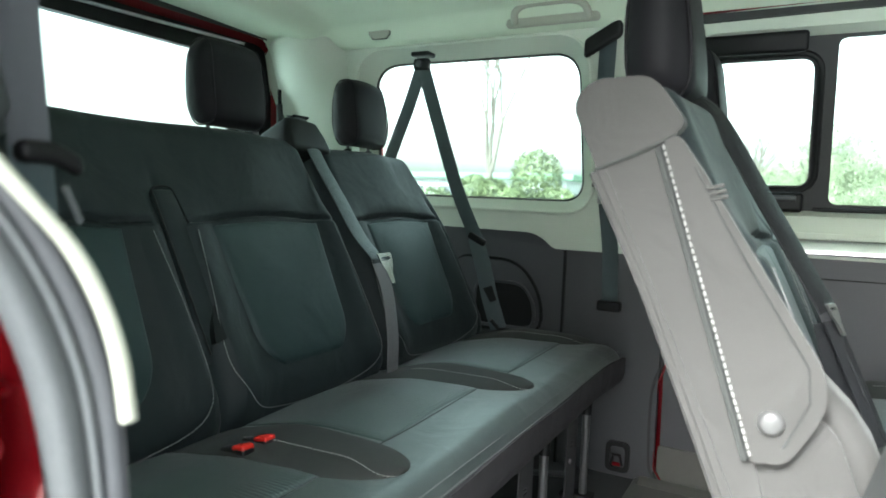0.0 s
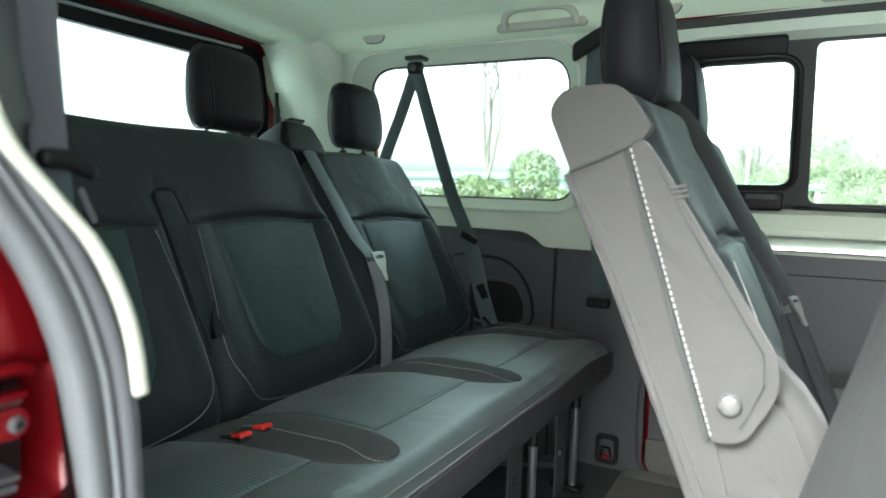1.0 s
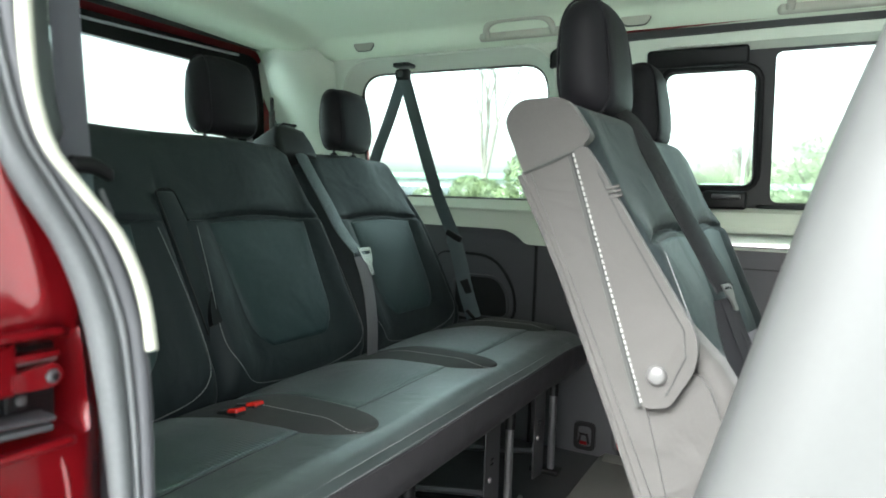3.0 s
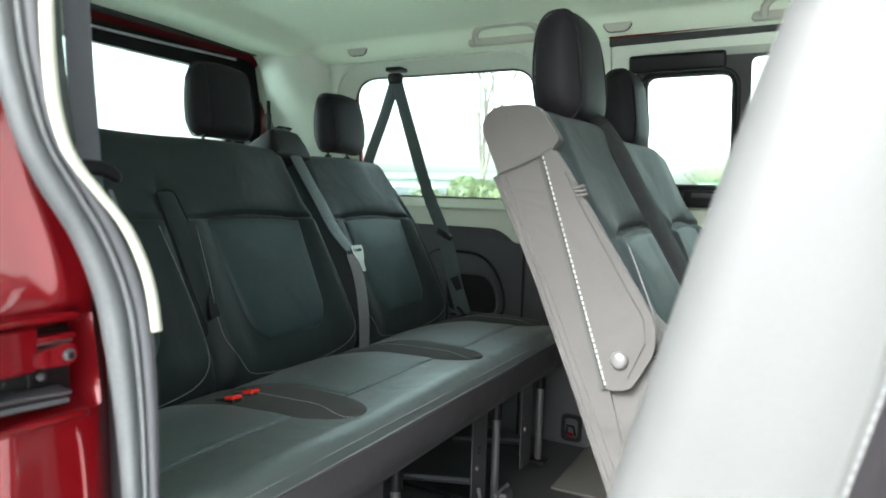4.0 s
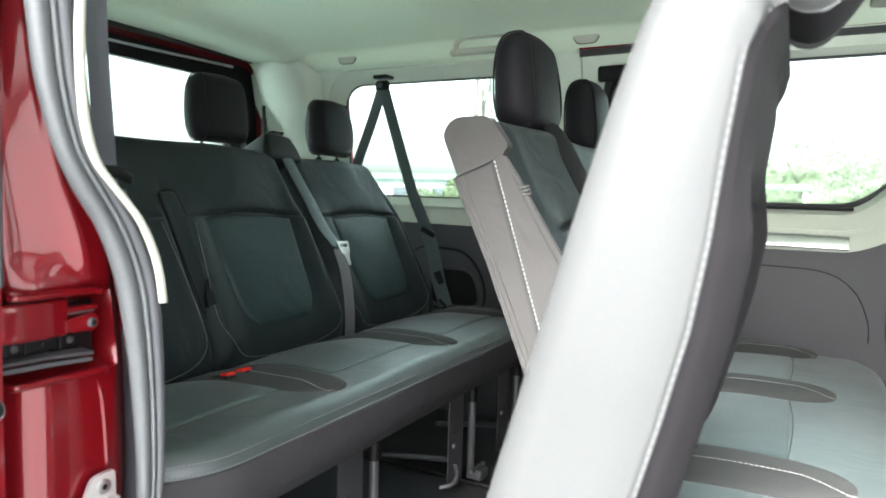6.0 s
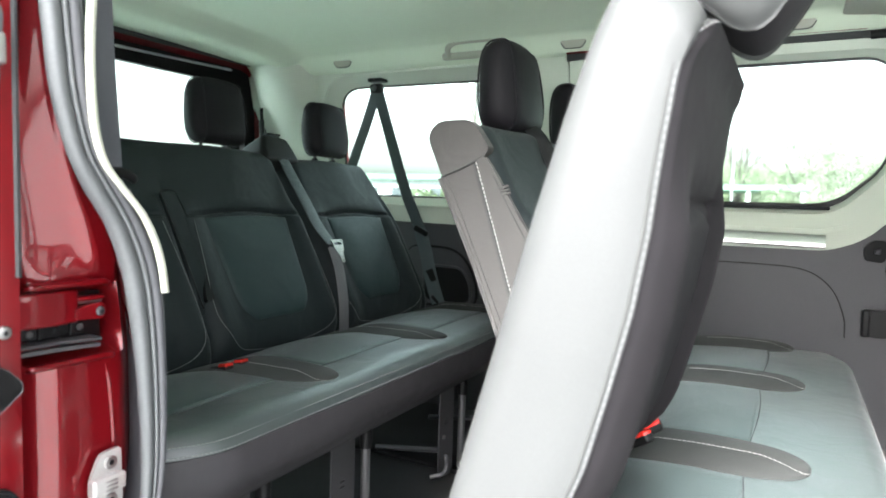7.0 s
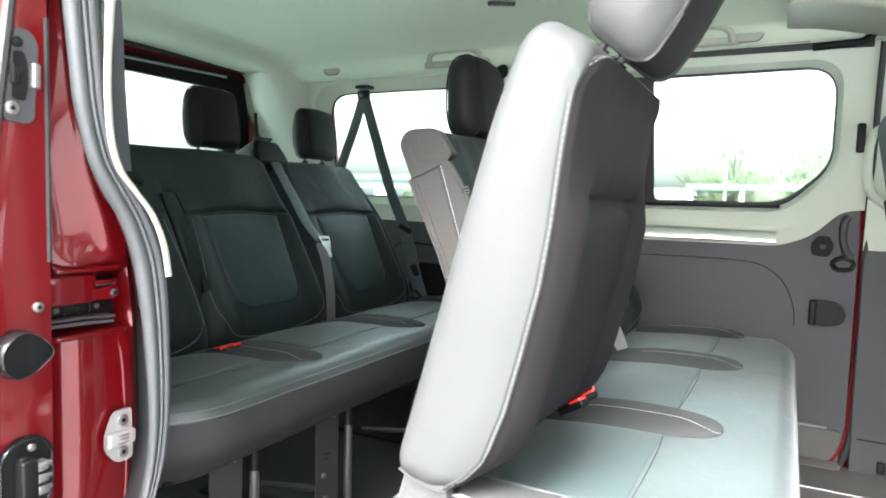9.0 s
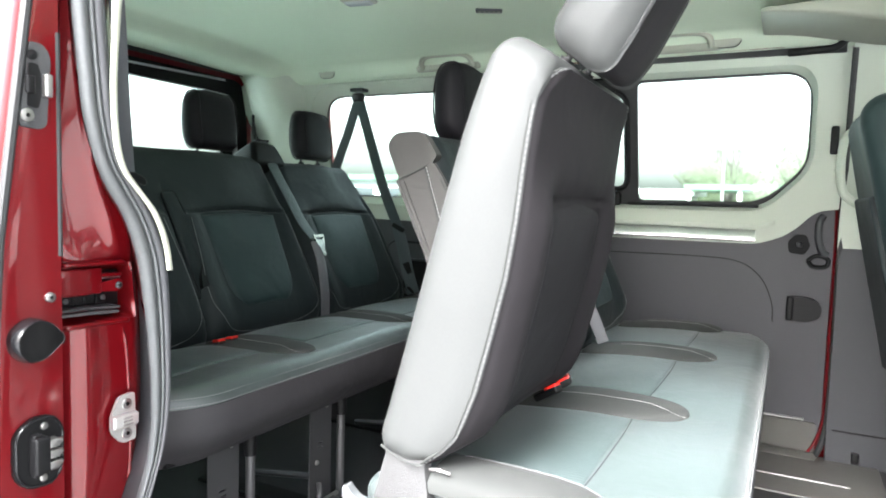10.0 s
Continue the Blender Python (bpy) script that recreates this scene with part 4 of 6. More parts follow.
# ---- seats ----
def relief(y, z, W, H, T, centres, half, seam):
    """How far the front of a backrest stands out, over its flat reference."""
    r = 0.0
    for c in centres:
        v = abs(y - c) / half
        if v <= 1.0:
            r += 0.018 * ss(0.52, 0.8, v) * (1 - ss(0.84, 1.0, v)) * (1 - ss(seam - 0.02, seam + 0.08, z)) * ss(0.0, 0.08, z)
            r += 0.012 * (1 - ss(0.0, 0.9, v)) * ss(seam - 0.01, seam + 0.05, z)
            r -= 0.012 * ss(0.9, 1.0, v) * (1 - ss(seam, seam + 0.12, z))
            r -= 0.013 * math.exp(-((z - seam - 0.024 * (1 - v * v)) / 0.005) ** 2) * (1 - ss(0.75, 0.95, v))
    return r - 0.04 * (1 - ss(-0.02, 0.095, z)) ** 1.5


def backrest(parent, W, H, T, centres, half, taper=(0.0, 0.0), body=None, inset=None, seam_k=0.625, lean=0.3, r=0.045, set_back=0.0):
    """A backrest in the seat's own axes: x to its front, y across, z up along it."""
    seam = seam_k * H
    body = body or M_FABRIC
    inset = inset or M_INSET

    def warp(v):
        x, y, z = v.x, v.y, v.z + H / 2
        k = ss(-0.1, 0.5, x / T)
        top = ss(0.5 * H, H, z)
        x0 = x - T / 2
        if x0 < -T * 0.5:
            x0 += (T * lean) * top * (-(x0 / T) - 0.5) * 2
        x0 += k * relief(y, z, W, H, T, centres, half, seam)
        y *= 1 - (taper[1] if y > 0 else taper[0]) * ss(0.5 * H, H, z) ** 1.3
        return Vector((x0 - set_back * k, y, z))

    gaps = [c + s * half * f for c in centres for s in (-1, 1) for f in (0.5, 0.6, 0.7, 0.8, 0.86, 0.93, 0.98)]
    zz = [seam + 0.004 * d - H / 2 for d in range(-3, 9)]
    bm = pillow((T, W, H), r, (4, int(W / 0.04), 16), 4, warp, ((), gaps, zz))
    ob = part("backrest", bm, body, parent, local=True, sharp=70)
    for c in centres:
        hw0, hw1, z0, z1 = half * 0.56, half * 0.66, 0.15 * H, seam - 0.006
        rc = 0.085

        def surf(v):
            z = z0 + (v.z + 0.5) * (z1 + 0.024 * (1 - (1.2 * v.y) ** 2) - z0)
            t = (z - z0) / (z1 - z0)
            hw = hw0 + (hw1 - hw0) * t
            e = max(0.0, min(1.0, (rc - (z - z0)) / rc))
            hw -= rc * (1 - math.sqrt(max(0.0, 1 - e * e)))
            y = c + v.y * 2 * hw
            f = max(abs(v.y) * 2, abs(v.z) * 2)
            drop = 0.02 * ss(0.9, 1.0, f)
            x = relief(y, z, W, H, T, centres, half, seam) * 0.5 + 0.005 + 0.011 * (1 - f * f) - drop + (v.x - 0.5) * 0.012
            return Vector((x - set_back, y, z))

        bm = pillow((1, 1, 1), 0.001, (1, 16, 16), 1, surf, ((), (-0.49, -0.48, -0.46, 0.46, 0.48, 0.49), (-0.49, -0.48, -0.46, 0.46, 0.48, 0.49)))
        part("centre_panel", bm, inset, parent, "teal grey woven centre panel", local=True, sharp=70)
        u = [(-0.8, 0.64), (-0.86, 0.42), (-0.9, 0.27), (-0.88, 0.17), (-0.74, 0.08), (-0.4, 0.052), (0.0, 0.047), (0.4, 0.052), (0.74, 0.08), (0.88, 0.17), (0.9, 0.27), (0.86, 0.42), (0.8, 0.64)]
        line = []
        for q in smooth_line([Vector((0, c + half * a, b * H)) for a, b in u], 6):
            line.append(Vector((relief(q.y, q.z, W, H, T, centres, half, seam) - 0.0004 - set_back, q.y, q.z)))
        part("stitching", stitches(line, 0.0075, 0.006, 0.0011), M_DARKTHREAD, parent, local=True)
    return ob


def head_restraint(name, m, cover, label, group, cap=None, width=0.202, deep=0.086):
    """A padded head restraint on two posts; z up along the backrest, its foot at the origin."""
    ob = thing(name, label, "headrest", m, group)

    def warp(v):
        x, y, z = v.x, v.y, v.z + 0.1
        if x > 0:
            x *= 1.12 - 0.26 * ss(0.05, 0.185, z)
            z -= 4.0 * x * x * (1 - ss(0.02, 0.09, z))
        x -= 0.9 * (y * y) * ss(0.0, 0.05, x)
        z += 0.012 * (1 - (y / 0.11) ** 2) * ss(0.1, 0.18, z)
        y *= 1 - 0.07 * ss(0.1, 0.18, z) - 0.06 * (1 - ss(0.02, 0.08, z))
        return Vector((x, y, z))

    part("pad", pillow((deep, width, 0.176), 0.04, (3, 8, 6), 6, warp), cover, ob, local=True, sharp=80)
    for s in (-1, 1):
        line = []
        for i in range(61):
            t = 2 * math.pi * i / 60
            cx, cz = math.cos(t), math.sin(t)
            e = 3
            rr = 1 / ((abs(cx) / (deep / 2 - 0.0005)) ** e + (abs(cz) / 0.0875) ** e) ** (1 / e)
            line.append(warp(Vector((cx * rr, s * (width / 2 - 0.024), cz * rr))) )
        part("stitching", stitches(line, 0.0052 if cap else 0.0075, 0.0038 if cap else 0.005, 0.0007, 0.003 if cap else 0.0002, (0, s, 0)), M_SUNTHREAD if cap else M_DARKTHREAD, ob, local=True)
        if cap:
            part("end_cap", pillow((deep, width, 0.176), 0.04, (3, 8, 6), 6, lambda v, s=s: warp(Vector((v.x * 1.04, s * max(abs(v.y) * 1.03, width / 2 - 0.026), v.z * 1.04)) if v.y * s > 0 else Vector((v.x * 1.04, s * (width / 2 - 0.026), v.z * 1.04)))), cap, ob, "pale end panel", local=True, sharp=80)
        if not cap:
            part("seam", tube(line, 0.0022, 6, (0, 1, 0.05)), cover, ob, local=True)
        part("post", tube([(-0.012, s * 0.05, -0.035), (-0.012, s * 0.05, 0.05)], 0.005, 10), M_LEGMETAL, ob, local=True)
        part("post_sleeve", tube([(-0.012, s * 0.05, -0.03), (-0.012, s * 0.05, 0.004)], 0.011, 10), M_BLACK, ob, local=True)
    return ob


def bench(parent, x0, x1, y0, y1, top, thick, lobes, seam_x, panels, fall=0.015, rise=0.015, R=0.036, soft_edge=False, corner=(0.04, 0.035), flare=0.15):
    """A bench cushion that faces +x, with raised lobes between the places."""
    cx, cy = (x0 + x1) / 2, (y0 + y1) / 2
    L, W = x1 - x0, y1 - y0

    def warp(v):
        x, y, z = v.x, v.y, v.z
        x -= 0.06 * ss(0.0, -thick / 2, z) * ss(0.0, L / 2, x)
        z += 0.008 * math.cos(y / 0.24 * math.pi) * ss(0, thick / 2, z) * 0.4
        z -= fall * ss(0.0, -L / 2, x) * ss(0, thick / 2, z)
        c = ss(W / 2 - 0.17, W / 2, abs(y))
        x -= corner[0 if y < 0 else 1] * c * c * ss(0, L / 2, x)
        return Vector((x + cx, y + cy, z + top - thick / 2))

    def crown(px, py):
        return top + 0.0032 * math.cos((py - cy) / 0.24 * math.pi) - fall * ss(cx, x0, px)

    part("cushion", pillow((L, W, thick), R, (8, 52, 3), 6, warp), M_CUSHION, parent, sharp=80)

    def fascia(v):
        """A dark front below the stitched edge."""
        y = (v.y + 0.5) * (W - 0.02) + y0 + 0.01 - cy
        z = -thick / 2 + 0.004 + (v.z + 0.5) * (thick - 0.037)
        p = warp(Vector((L / 2, y, z)))
        return Vector((p.x - 0.02 + (v.x + 0.5) * 0.0225 - 0.012 * ss(0.85, 1.0, -2 * v.z), p.y, p.z))

    part("front_fascia", pillow((1, 1, 1), 0.001, (1, 56, 6), 1, fascia), M_FASCIA, parent, "dark grey front fascia", sharp=70)
    for a, b in panels:
        def pw(v, a=a, b=b):
            px = x0 + 0.02 + (v.x + 0.5) * (seam_x - x0 - 0.02)
            py = a + (v.y + 0.5) * (b - a)
            f = max(abs(v.x), abs(v.y)) * 2
            return Vector((px, py, crown(px, py) + 0.0022 - 0.005 * ss(0.97, 1.0, f) + (v.z - 0.5) * 0.006))
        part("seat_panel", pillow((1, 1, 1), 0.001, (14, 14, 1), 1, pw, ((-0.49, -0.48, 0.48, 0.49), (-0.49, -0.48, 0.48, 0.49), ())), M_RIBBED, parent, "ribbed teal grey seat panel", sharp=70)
        ln = [Vector((seam_x + 0.004 - 0.012 * (2 * i / 20 - 1) ** 2, a - 0.05 + (b - a + 0.1) * i / 20, 0)) for i in range(21)]
        part("seam", tube([Vector((q.x, q.y, crown(q.x, q.y) + 0.0002)) for q in ln], 0.001, 6), M_FASCIA, parent)
    for yc, tip, root in lobes:
        rows = []
        n = 26
        for i in range(n + 1):
            t = 1 - (1 - i / n) ** 2
            px = root + (tip - root) * t
            hw = 0.078 * max(0.0, 1 - t ** 7) ** 0.5 + 0.001
            hh = rise * max(0.0, 1 - t ** 9) ** 0.5 * (0.4 + 0.6 * ss(0.0, 0.35, t)) + 0.001
            zb = top - 0.012 - fall * ss(cx, x0, px)
            rows.append([Vector((px, yc + hw * math.cos(math.pi * k / 12) * (1 + (flare * (1 - t) ** 0.8 if k > 6 else 0)), zb + (hh + 0.012) * math.sin(math.pi * k / 12) ** 0.8)) for k in range(13)] + [Vector((px, yc, zb - 0.01))])
        part("lobe", loft(rows), M_LOBE, parent, "padded trim lobe between two places", sharp=80)
        ln = [rows[i][7].lerp(rows[i][10], ss(0.5 * n, n - 2, i)) + Vector((0, 0, 0.001)) for i in range(4, n - 1)]
        part("stitching", stitches(ln, 0.007, 0.005, 0.0008, 0.0005, (0, 0, 1)), M_THREAD, parent)
    for ang in ((24, 42) if soft_edge else (12, 30)):
        ln = []
        for i in range(60):
            y = y0 + 0.03 + (W - 0.06) * i / 59
            c = ss(W / 2 - 0.17, W / 2, abs(y - cy))
            ln.append(Vector((x1 - R + R * math.cos(radians(ang)) - corner[0 if y < cy else 1] * c * c + 0.001, y, top - R + R * math.sin(radians(ang)) - 0.001)))
        part("stitching", stitches(ln, 0.0068, 0.0046, 0.0011, 0.0008, (1, 0, 0.3)), M_DARKTHREAD, parent)


# third row
A3 = -27.0
row3 = thing("rear_bench", "charcoal three-place rear bench with teal grey centre panels", "bench seat", pose(-0.5, 1.01, FLOOR))
bench(row3, -0.76, -0.268, 0.29, 1.745, 0.965, 0.165, [(0.735, -0.318, -0.68), (1.215, -0.318, -0.68), (1.7, -0.34, -0.68)], -0.4, [(0.34, 0.66), (0.81, 1.14), (1.29, 1.66)], 0.042, 0.008, 0.05, True, (0.06, -0.012), 0.9)
wide3 = thing("double_backrest", "charcoal double backrest of the rear bench with stitched seams", "backrest", pose(-0.655, 0.77, 0.92, 0, A3, 0))
backrest(wide3, 0.96, 0.615, 0.15, (-0.24, 0.24), 0.24, (0.0, 0.06))
part("strap_cover", pillow((0.022, 0.054, 0.315), 0.008, (1, 3, 8), 3, lambda v: Vector((v.x - 0.002 + 0.004 * math.cos(v.y * 50) - 0.02 * ss(-0.06, -0.157, v.z), v.y * (1 - 0.18 * ss(0.0, 0.16, v.z) - 0.2 * ss(-0.05, -0.16, v.z)) + 0.014 + 0.012 * math.cos(v.z * 9.0) - 0.01, v.z + 0.297))), M_FABRIC, wide3, "narrow strap channel cover", local=True)
part("channel_seam", tube(smooth_line([(0.0095, -0.008, 0.15), (0.011, -0.013, 0.3), (0.0105, -0.017, 0.43), (0.0095, -0.014, 0.455), (0.0095, 0.02, 0.458), (0.0105, 0.03, 0.43), (0.0115, 0.042, 0.32), (0.011, 0.04, 0.24)], 5), 0.0017, 6), M_BLACK, wide3, local=True)
# Black plate for the shade inside the strap channel's slit.
part("recess_shade", plate(rounded([(0.004, 0.165), (0.034, 0.172), (0.052, 0.21), (0.03, 0.238), (0.014, 0.205)], 0.008, 4), [], 0.012, lambda u, v, w: Vector((0.003 + w, u, v))), M_BLACK, wide3, local=True)
one3 = thing("single_backrest", "charcoal single backrest of the rear bench", "backrest", pose(-0.655, 1.525, 0.92, 0, A3, 0))
backrest(one3, 0.535, 0.605, 0.15, (-0.025,), 0.243, (0.06, 0.36))
shell = thing("belt_shell", "black shoulder belt housing on top of the rear backrest", "belt housing", pose(-0.975, 1.25, 1.438, 0, A3, 0))
part("cap", pillow((0.11, 0.15, 0.09), 0.016, (2, 3, 2), 4, lambda v: Vector((v.x, v.y * (1 - 0.3 * ss(-0.02, 0.045, v.z)), v.z + 0.012 - 0.08 * max(0, v.y)))), M_BLACK, shell, local=True, sharp=70)
part("slot", pillow((0.05, 0.055, 0.006), 0.002, (1, 1, 1), 2, lambda v: Vector((v.x + 0.02, v.y + 0.015, v.z + 0.066))), M_BLACK, shell, local=True)
HR3 = "rear bench headrests"
for y in (1.07, 1.572):
    head_restraint("headrest", pose(-0.655 + 0.615 * math.sin(radians(A3)) - 0.069, y, 0.92 + 0.615 * math.cos(radians(A3)) - 0.012, 0, A3 + 24, 0), M_HEAD, "black leatherette headrest on two posts above the rear bench", HR3)

# legs under the rear bench
for y in (0.567, 0.893, 1.385, 1.72):
    lg = part("leg", tube([(-0.345, y, FLOOR), (-0.345, y, 0.775)], 0.0105, 16), M_TUBE, row3, "grey steel tube leg")
    part("socket", tube([(-0.345, y, 0.765), (-0.345, y, 0.83)], 0.014, 12), M_BLACK, lg)
    part("foot", block((0.09, 0.05, 0.015), (-0.36, y, FLOOR + 0.007), 0.005), M_BLACK, lg)
    bk = part("bracket", plate(rounded([(y - 0.1, FLOOR + 0.01), (y - 0.015, FLOOR), (y - 0.015, 0.82), (y - 0.1, 0.82)], 0.008), [rounded([(y - 0.07, 0.7), (y - 0.05, 0.7), (y - 0.05, 0.704), (y - 0.07, 0.704)], 0.0015, 3), rounded([(y - 0.07, 0.688), (y - 0.05, 0.688), (y - 0.05, 0.692), (y - 0.07, 0.692)], 0.0015, 3)], 0.004, lambda u, v, w: Vector((-0.368 + w, u, v))), M_LEGMETAL, row3, "dark steel plate bracket")
    part("bolt", disc((-0.364, y - 0.075, 0.655), (1, 0, 0), 0.0065, 0.005, 12), M_STEEL, bk)
    part("bolt", disc((-0.364, y - 0.04, 0.795), (1, 0, 0), 0.006, 0.006, 12), M_STEEL, bk)
    if y in (0.893, 1.385):
        part("floor_hook", tube(smooth_line([(-0.355, y - 0.075, FLOOR + 0.075), (-0.345, y - 0.085, FLOOR + 0.05), (-0.35, y - 0.1, FLOOR + 0.03), (-0.38, y - 0.12, FLOOR + 0.02)], 5), 0.007, 8), M_LEGMETAL, bk)
    part("brace", tube([(-0.37, y - 0.03, 0.6), (-0.62, y - 0.03, 0.56)], 0.009, 8), M_LEGMETAL, lg)
part("support_frame", joined(block((0.03, 1.3, 0.03), (-0.36, 1.0, 0.822), 0.004), block((0.03, 1.3, 0.03), (-0.65, 1.0, 0.8), 0.004)), M_BLACK, row3)
for y in (0.82, 1.4):
    rl = thing("floor_rail", "black seat fixing rail on the floor", "floor rail", pose(-0.4, y, FLOOR), group="floor rails")
    part("channel", block((0.5, 0.07, 0.012), (-0.5, y, FLOOR + 0.006), 0.004), M_BLACK, rl)
    part("catch", block((0.05, 0.05, 0.035), (-0.33, y, FLOOR + 0.025), 0.01), M_DARKTRIM, rl)
    part("catch_pin", tube([(-0.33, y - 0.04, FLOOR + 0.04), (-0.33, y + 0.04, FLOOR + 0.04)], 0.006, 8), M_STEEL, rl)

# second row: cushion and the upright double backrest
A2 = -24.1
row2 = thing("middle_bench", "pale teal grey three-place middle bench with taupe lobes", "bench seat", pose(0.4, 1.0, FLOOR))
bench(row2, 0.14, 0.632, 0.275, 1.72, SEAT, 0.155, [(0.755, 0.522, 0.2), (1.265, 0.522, 0.2), (1.675, 0.5, 0.2)], 0.44, [(0.32, 0.68), (0.83, 1.19), (1.34, 1.66)])
rows = []
for i in range(25):
    t = i / 24
    px = 0.255 + 0.235 * t
    hw = 0.05 * math.sqrt(max(0.0, 1 - t ** 6)) + 0.001
    rows.append([Vector((px, 0.318 + hw * math.cos(math.pi * k / 12), SEAT - 0.016 + 0.03 * math.sqrt(max(0.0, 1 - t ** 5)) * math.sin(math.pi * k / 12) ** 0.6)) for k in range(13)] + [Vector((px, 0.318, SEAT - 0.03))])
part("end_lobe", loft(rows), M_LOBE, row2, "padded trim at the end of the cushion", sharp=80)
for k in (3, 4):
    part("stitching", stitches([rows[i][k] + Vector((0, 0, 0.0008)) for i in range(2, 24)], 0.006, 0.0045, 0.0007, 0.0005, (0, 0, 1)), M_SUNTHREAD, row2)
part("side_welt", tube(smooth_line([(0.22, 0.292, SEAT - 0.012), (0.35, 0.285, SEAT - 0.014), (0.5, 0.29, SEAT - 0.014), (0.6, 0.31, SEAT - 0.02)], 6), 0.004, 8), M_LOBE, row2)
part("underframe", joined(block((0.36, 1.3, 0.04), (0.38, 1.0, 0.79), 0.01), block((0.04, 0.05, 0.27), (0.5, 0.45, 0.665), 0.006), block((0.04, 0.05, 0.27), (0.5, 1.55, 0.665), 0.006), block((0.04, 0.05, 0.27), (0.22, 0.45, 0.665), 0.006), block((0.04, 0.05, 0.27), (0.22, 1.55, 0.665), 0.006)), M_BLACK, row2)
C0 = pose(0.25, 1.215, 0.956, 0, A2, 0)
dbl = thing("double_backrest", "upright double backrest with taupe cloth side and black front", "backrest", C0)
backrest(dbl, 0.96, 0.575, 0.12, (-0.235, 0.245), 0.24, (0.0, 0.1), body=M_FABRIC, inset=M_INSET, lean=0.35, r=0.03, set_back=0.026)


def side_plate(outline, depth, y, r=0.012, seg=5):
    """A cloth panel on the near side of the double backrest, outlined in (x, z)."""
    return plate(rounded(outline, r, seg), [], depth, lambda u, v, w: Vector((u, y - w, v)))


part("back_cover", pillow((0.012, 0.97, 0.56), 0.005, (1, 8, 8), 2, lambda v: C0 @ Vector((v.x - 0.121 + 0.03 * ss(0.0, 0.28, v.z), v.y, v.z + 0.285))), M_BACKCLOTH, dbl, "taupe cloth back cover")
part("top_cap", side_plate([(-0.076, 1.368), (-0.006, 1.398), (0.004, 1.405), (0.014, 1.418), (-0.022, 1.468), (-0.088, 1.466), (-0.108, 1.44)], 0.024, 0.742, [0.004, 0.004, 0.004, 0.012, 0.018, 0.02, 0.02], 5), M_BACKCLOTH, dbl, "taupe padded top corner")
part("side_panel", side_plate([(-0.078, 1.37), (-0.004, 1.4), (0.1, 1.075), (0.14, 0.93), (0.11, 0.93), (0.008, 1.18)], 0.016, 0.736, 0.006), M_BACKCLOTH, dbl, "taupe cloth side panel")
part("side_flap", side_plate([(-0.006, 1.397), (0.008, 1.405), (0.03, 1.375), (0.068, 1.314), (0.156, 1.178), (0.158, 1.14), (0.128, 1.084), (0.097, 1.08)], 0.012, 0.722, [0.004, 0.008, 0.02, 0.03, 0.02, 0.02, 0.012, 0.006], 5), M_BACKCLOTH, dbl, "taupe side flap")
part("skirt", side_plate([(0.075, 1.085), (0.155, 1.13), (0.17, 1.115), (0.2, 1.04), (0.232, 0.93), (0.12, 0.93)], 0.014, 0.738, [0.01, 0.01, 0.02, 0.03, 0.01, 0.01]), M_BACKCLOTH, dbl, "taupe cloth skirt")
ln = [Vector((-0.006 + 0.103 * i / 20, 0.7095, 1.394 - 0.312 * i / 20)) for i in range(21)]
part("stitching", stitches(ln, 0.0074, 0.005, 0.0012, 0.0008, (0, -1, 0)), M_THREAD, dbl, "thick pale stitching")
part("flap_welt", tube([p + Vector((-0.006, 0.006, -0.002)) for p in ln], 0.004, 6), M_LOBE, dbl)
part("corner_welt", tube(smooth_line([(-0.079, 0.722, 1.366), (-0.02, 0.722, 1.246), (0.01, 0.722, 1.176), (0.06, 0.722, 1.056), (0.11, 0.722, 0.932)], 5), 0.007, 8), M_BACKCLOTH, dbl)
part("edge_band", side_plate([(-0.082, 1.362), (-0.066, 1.369), (0.024, 1.172), (0.128, 0.93), (0.11, 0.93), (0.006, 1.178)], 0.004, 0.7212, 0.004), M_BACKCLOTH, dbl)
part("flap_seam", tube([(0.026, 0.7095, 1.372), (0.058, 0.7095, 1.314), (0.14, 0.7095, 1.182), (0.144, 0.7095, 1.15), (0.124, 0.7095, 1.1)], 0.0012, 5), M_LOBE, dbl)
part("cap_welt", tube([(-0.078, 0.7185, 1.368), (-0.04, 0.7175, 1.383), (-0.004, 0.7185, 1.3995), (0.006, 0.719, 1.406)], 0.002, 6), M_LOBE, dbl)
part("front_bolster", pillow((0.04, 0.075, 0.32), 0.019, (2, 2, 8), 4, lambda v: C0 @ Vector((v.x * (1 - 0.7 * ss(0.0, 0.15, v.z)) - 0.012 + 0.01 * math.cos(v.z * 7) - 0.03 * ss(0.0, 0.16, v.z), v.y - 0.445 + 0.02 * ss(0.04, 0.16, v.z), v.z * 0.98 + 0.16))), M_BACKCLOTH, dbl, "taupe cloth edge roll", sharp=70)
part("button", disc((0.112, 0.711, 1.123), (0, -1, 0), 0.0125, 0.008, 28, 0.005), M_BUTTON, dbl, "round satin grey button")
part("tag", joined(*[block((0.018, 0.003, 0.004), (0.047 + 0.002 * i, 0.7095, 1.352 - 0.0055 * i), 0.0014, (0, -14, 0)) for i in range(3)]), M_BACKCLOTH, dbl, "small pleated cloth tag")
for y, dx, dz in ((0.975, -0.071, 0.577), (1.465, -0.088, 0.58)):
    head_restraint("headrest", C0 @ pose(dx, y - 1.215, dz, 0, 22, 0), M_HEAD, "black leatherette headrest with stitched edges above the middle bench", "middle bench headrests")

# second row: the near backrest tipped forward
D0 = pose(0.25, 0.49, 0.95, 0, 14.5, 0)
tip = thing("tipped_backrest", "grey leatherette single backrest tipped forward over the cushion", "backrest", D0)
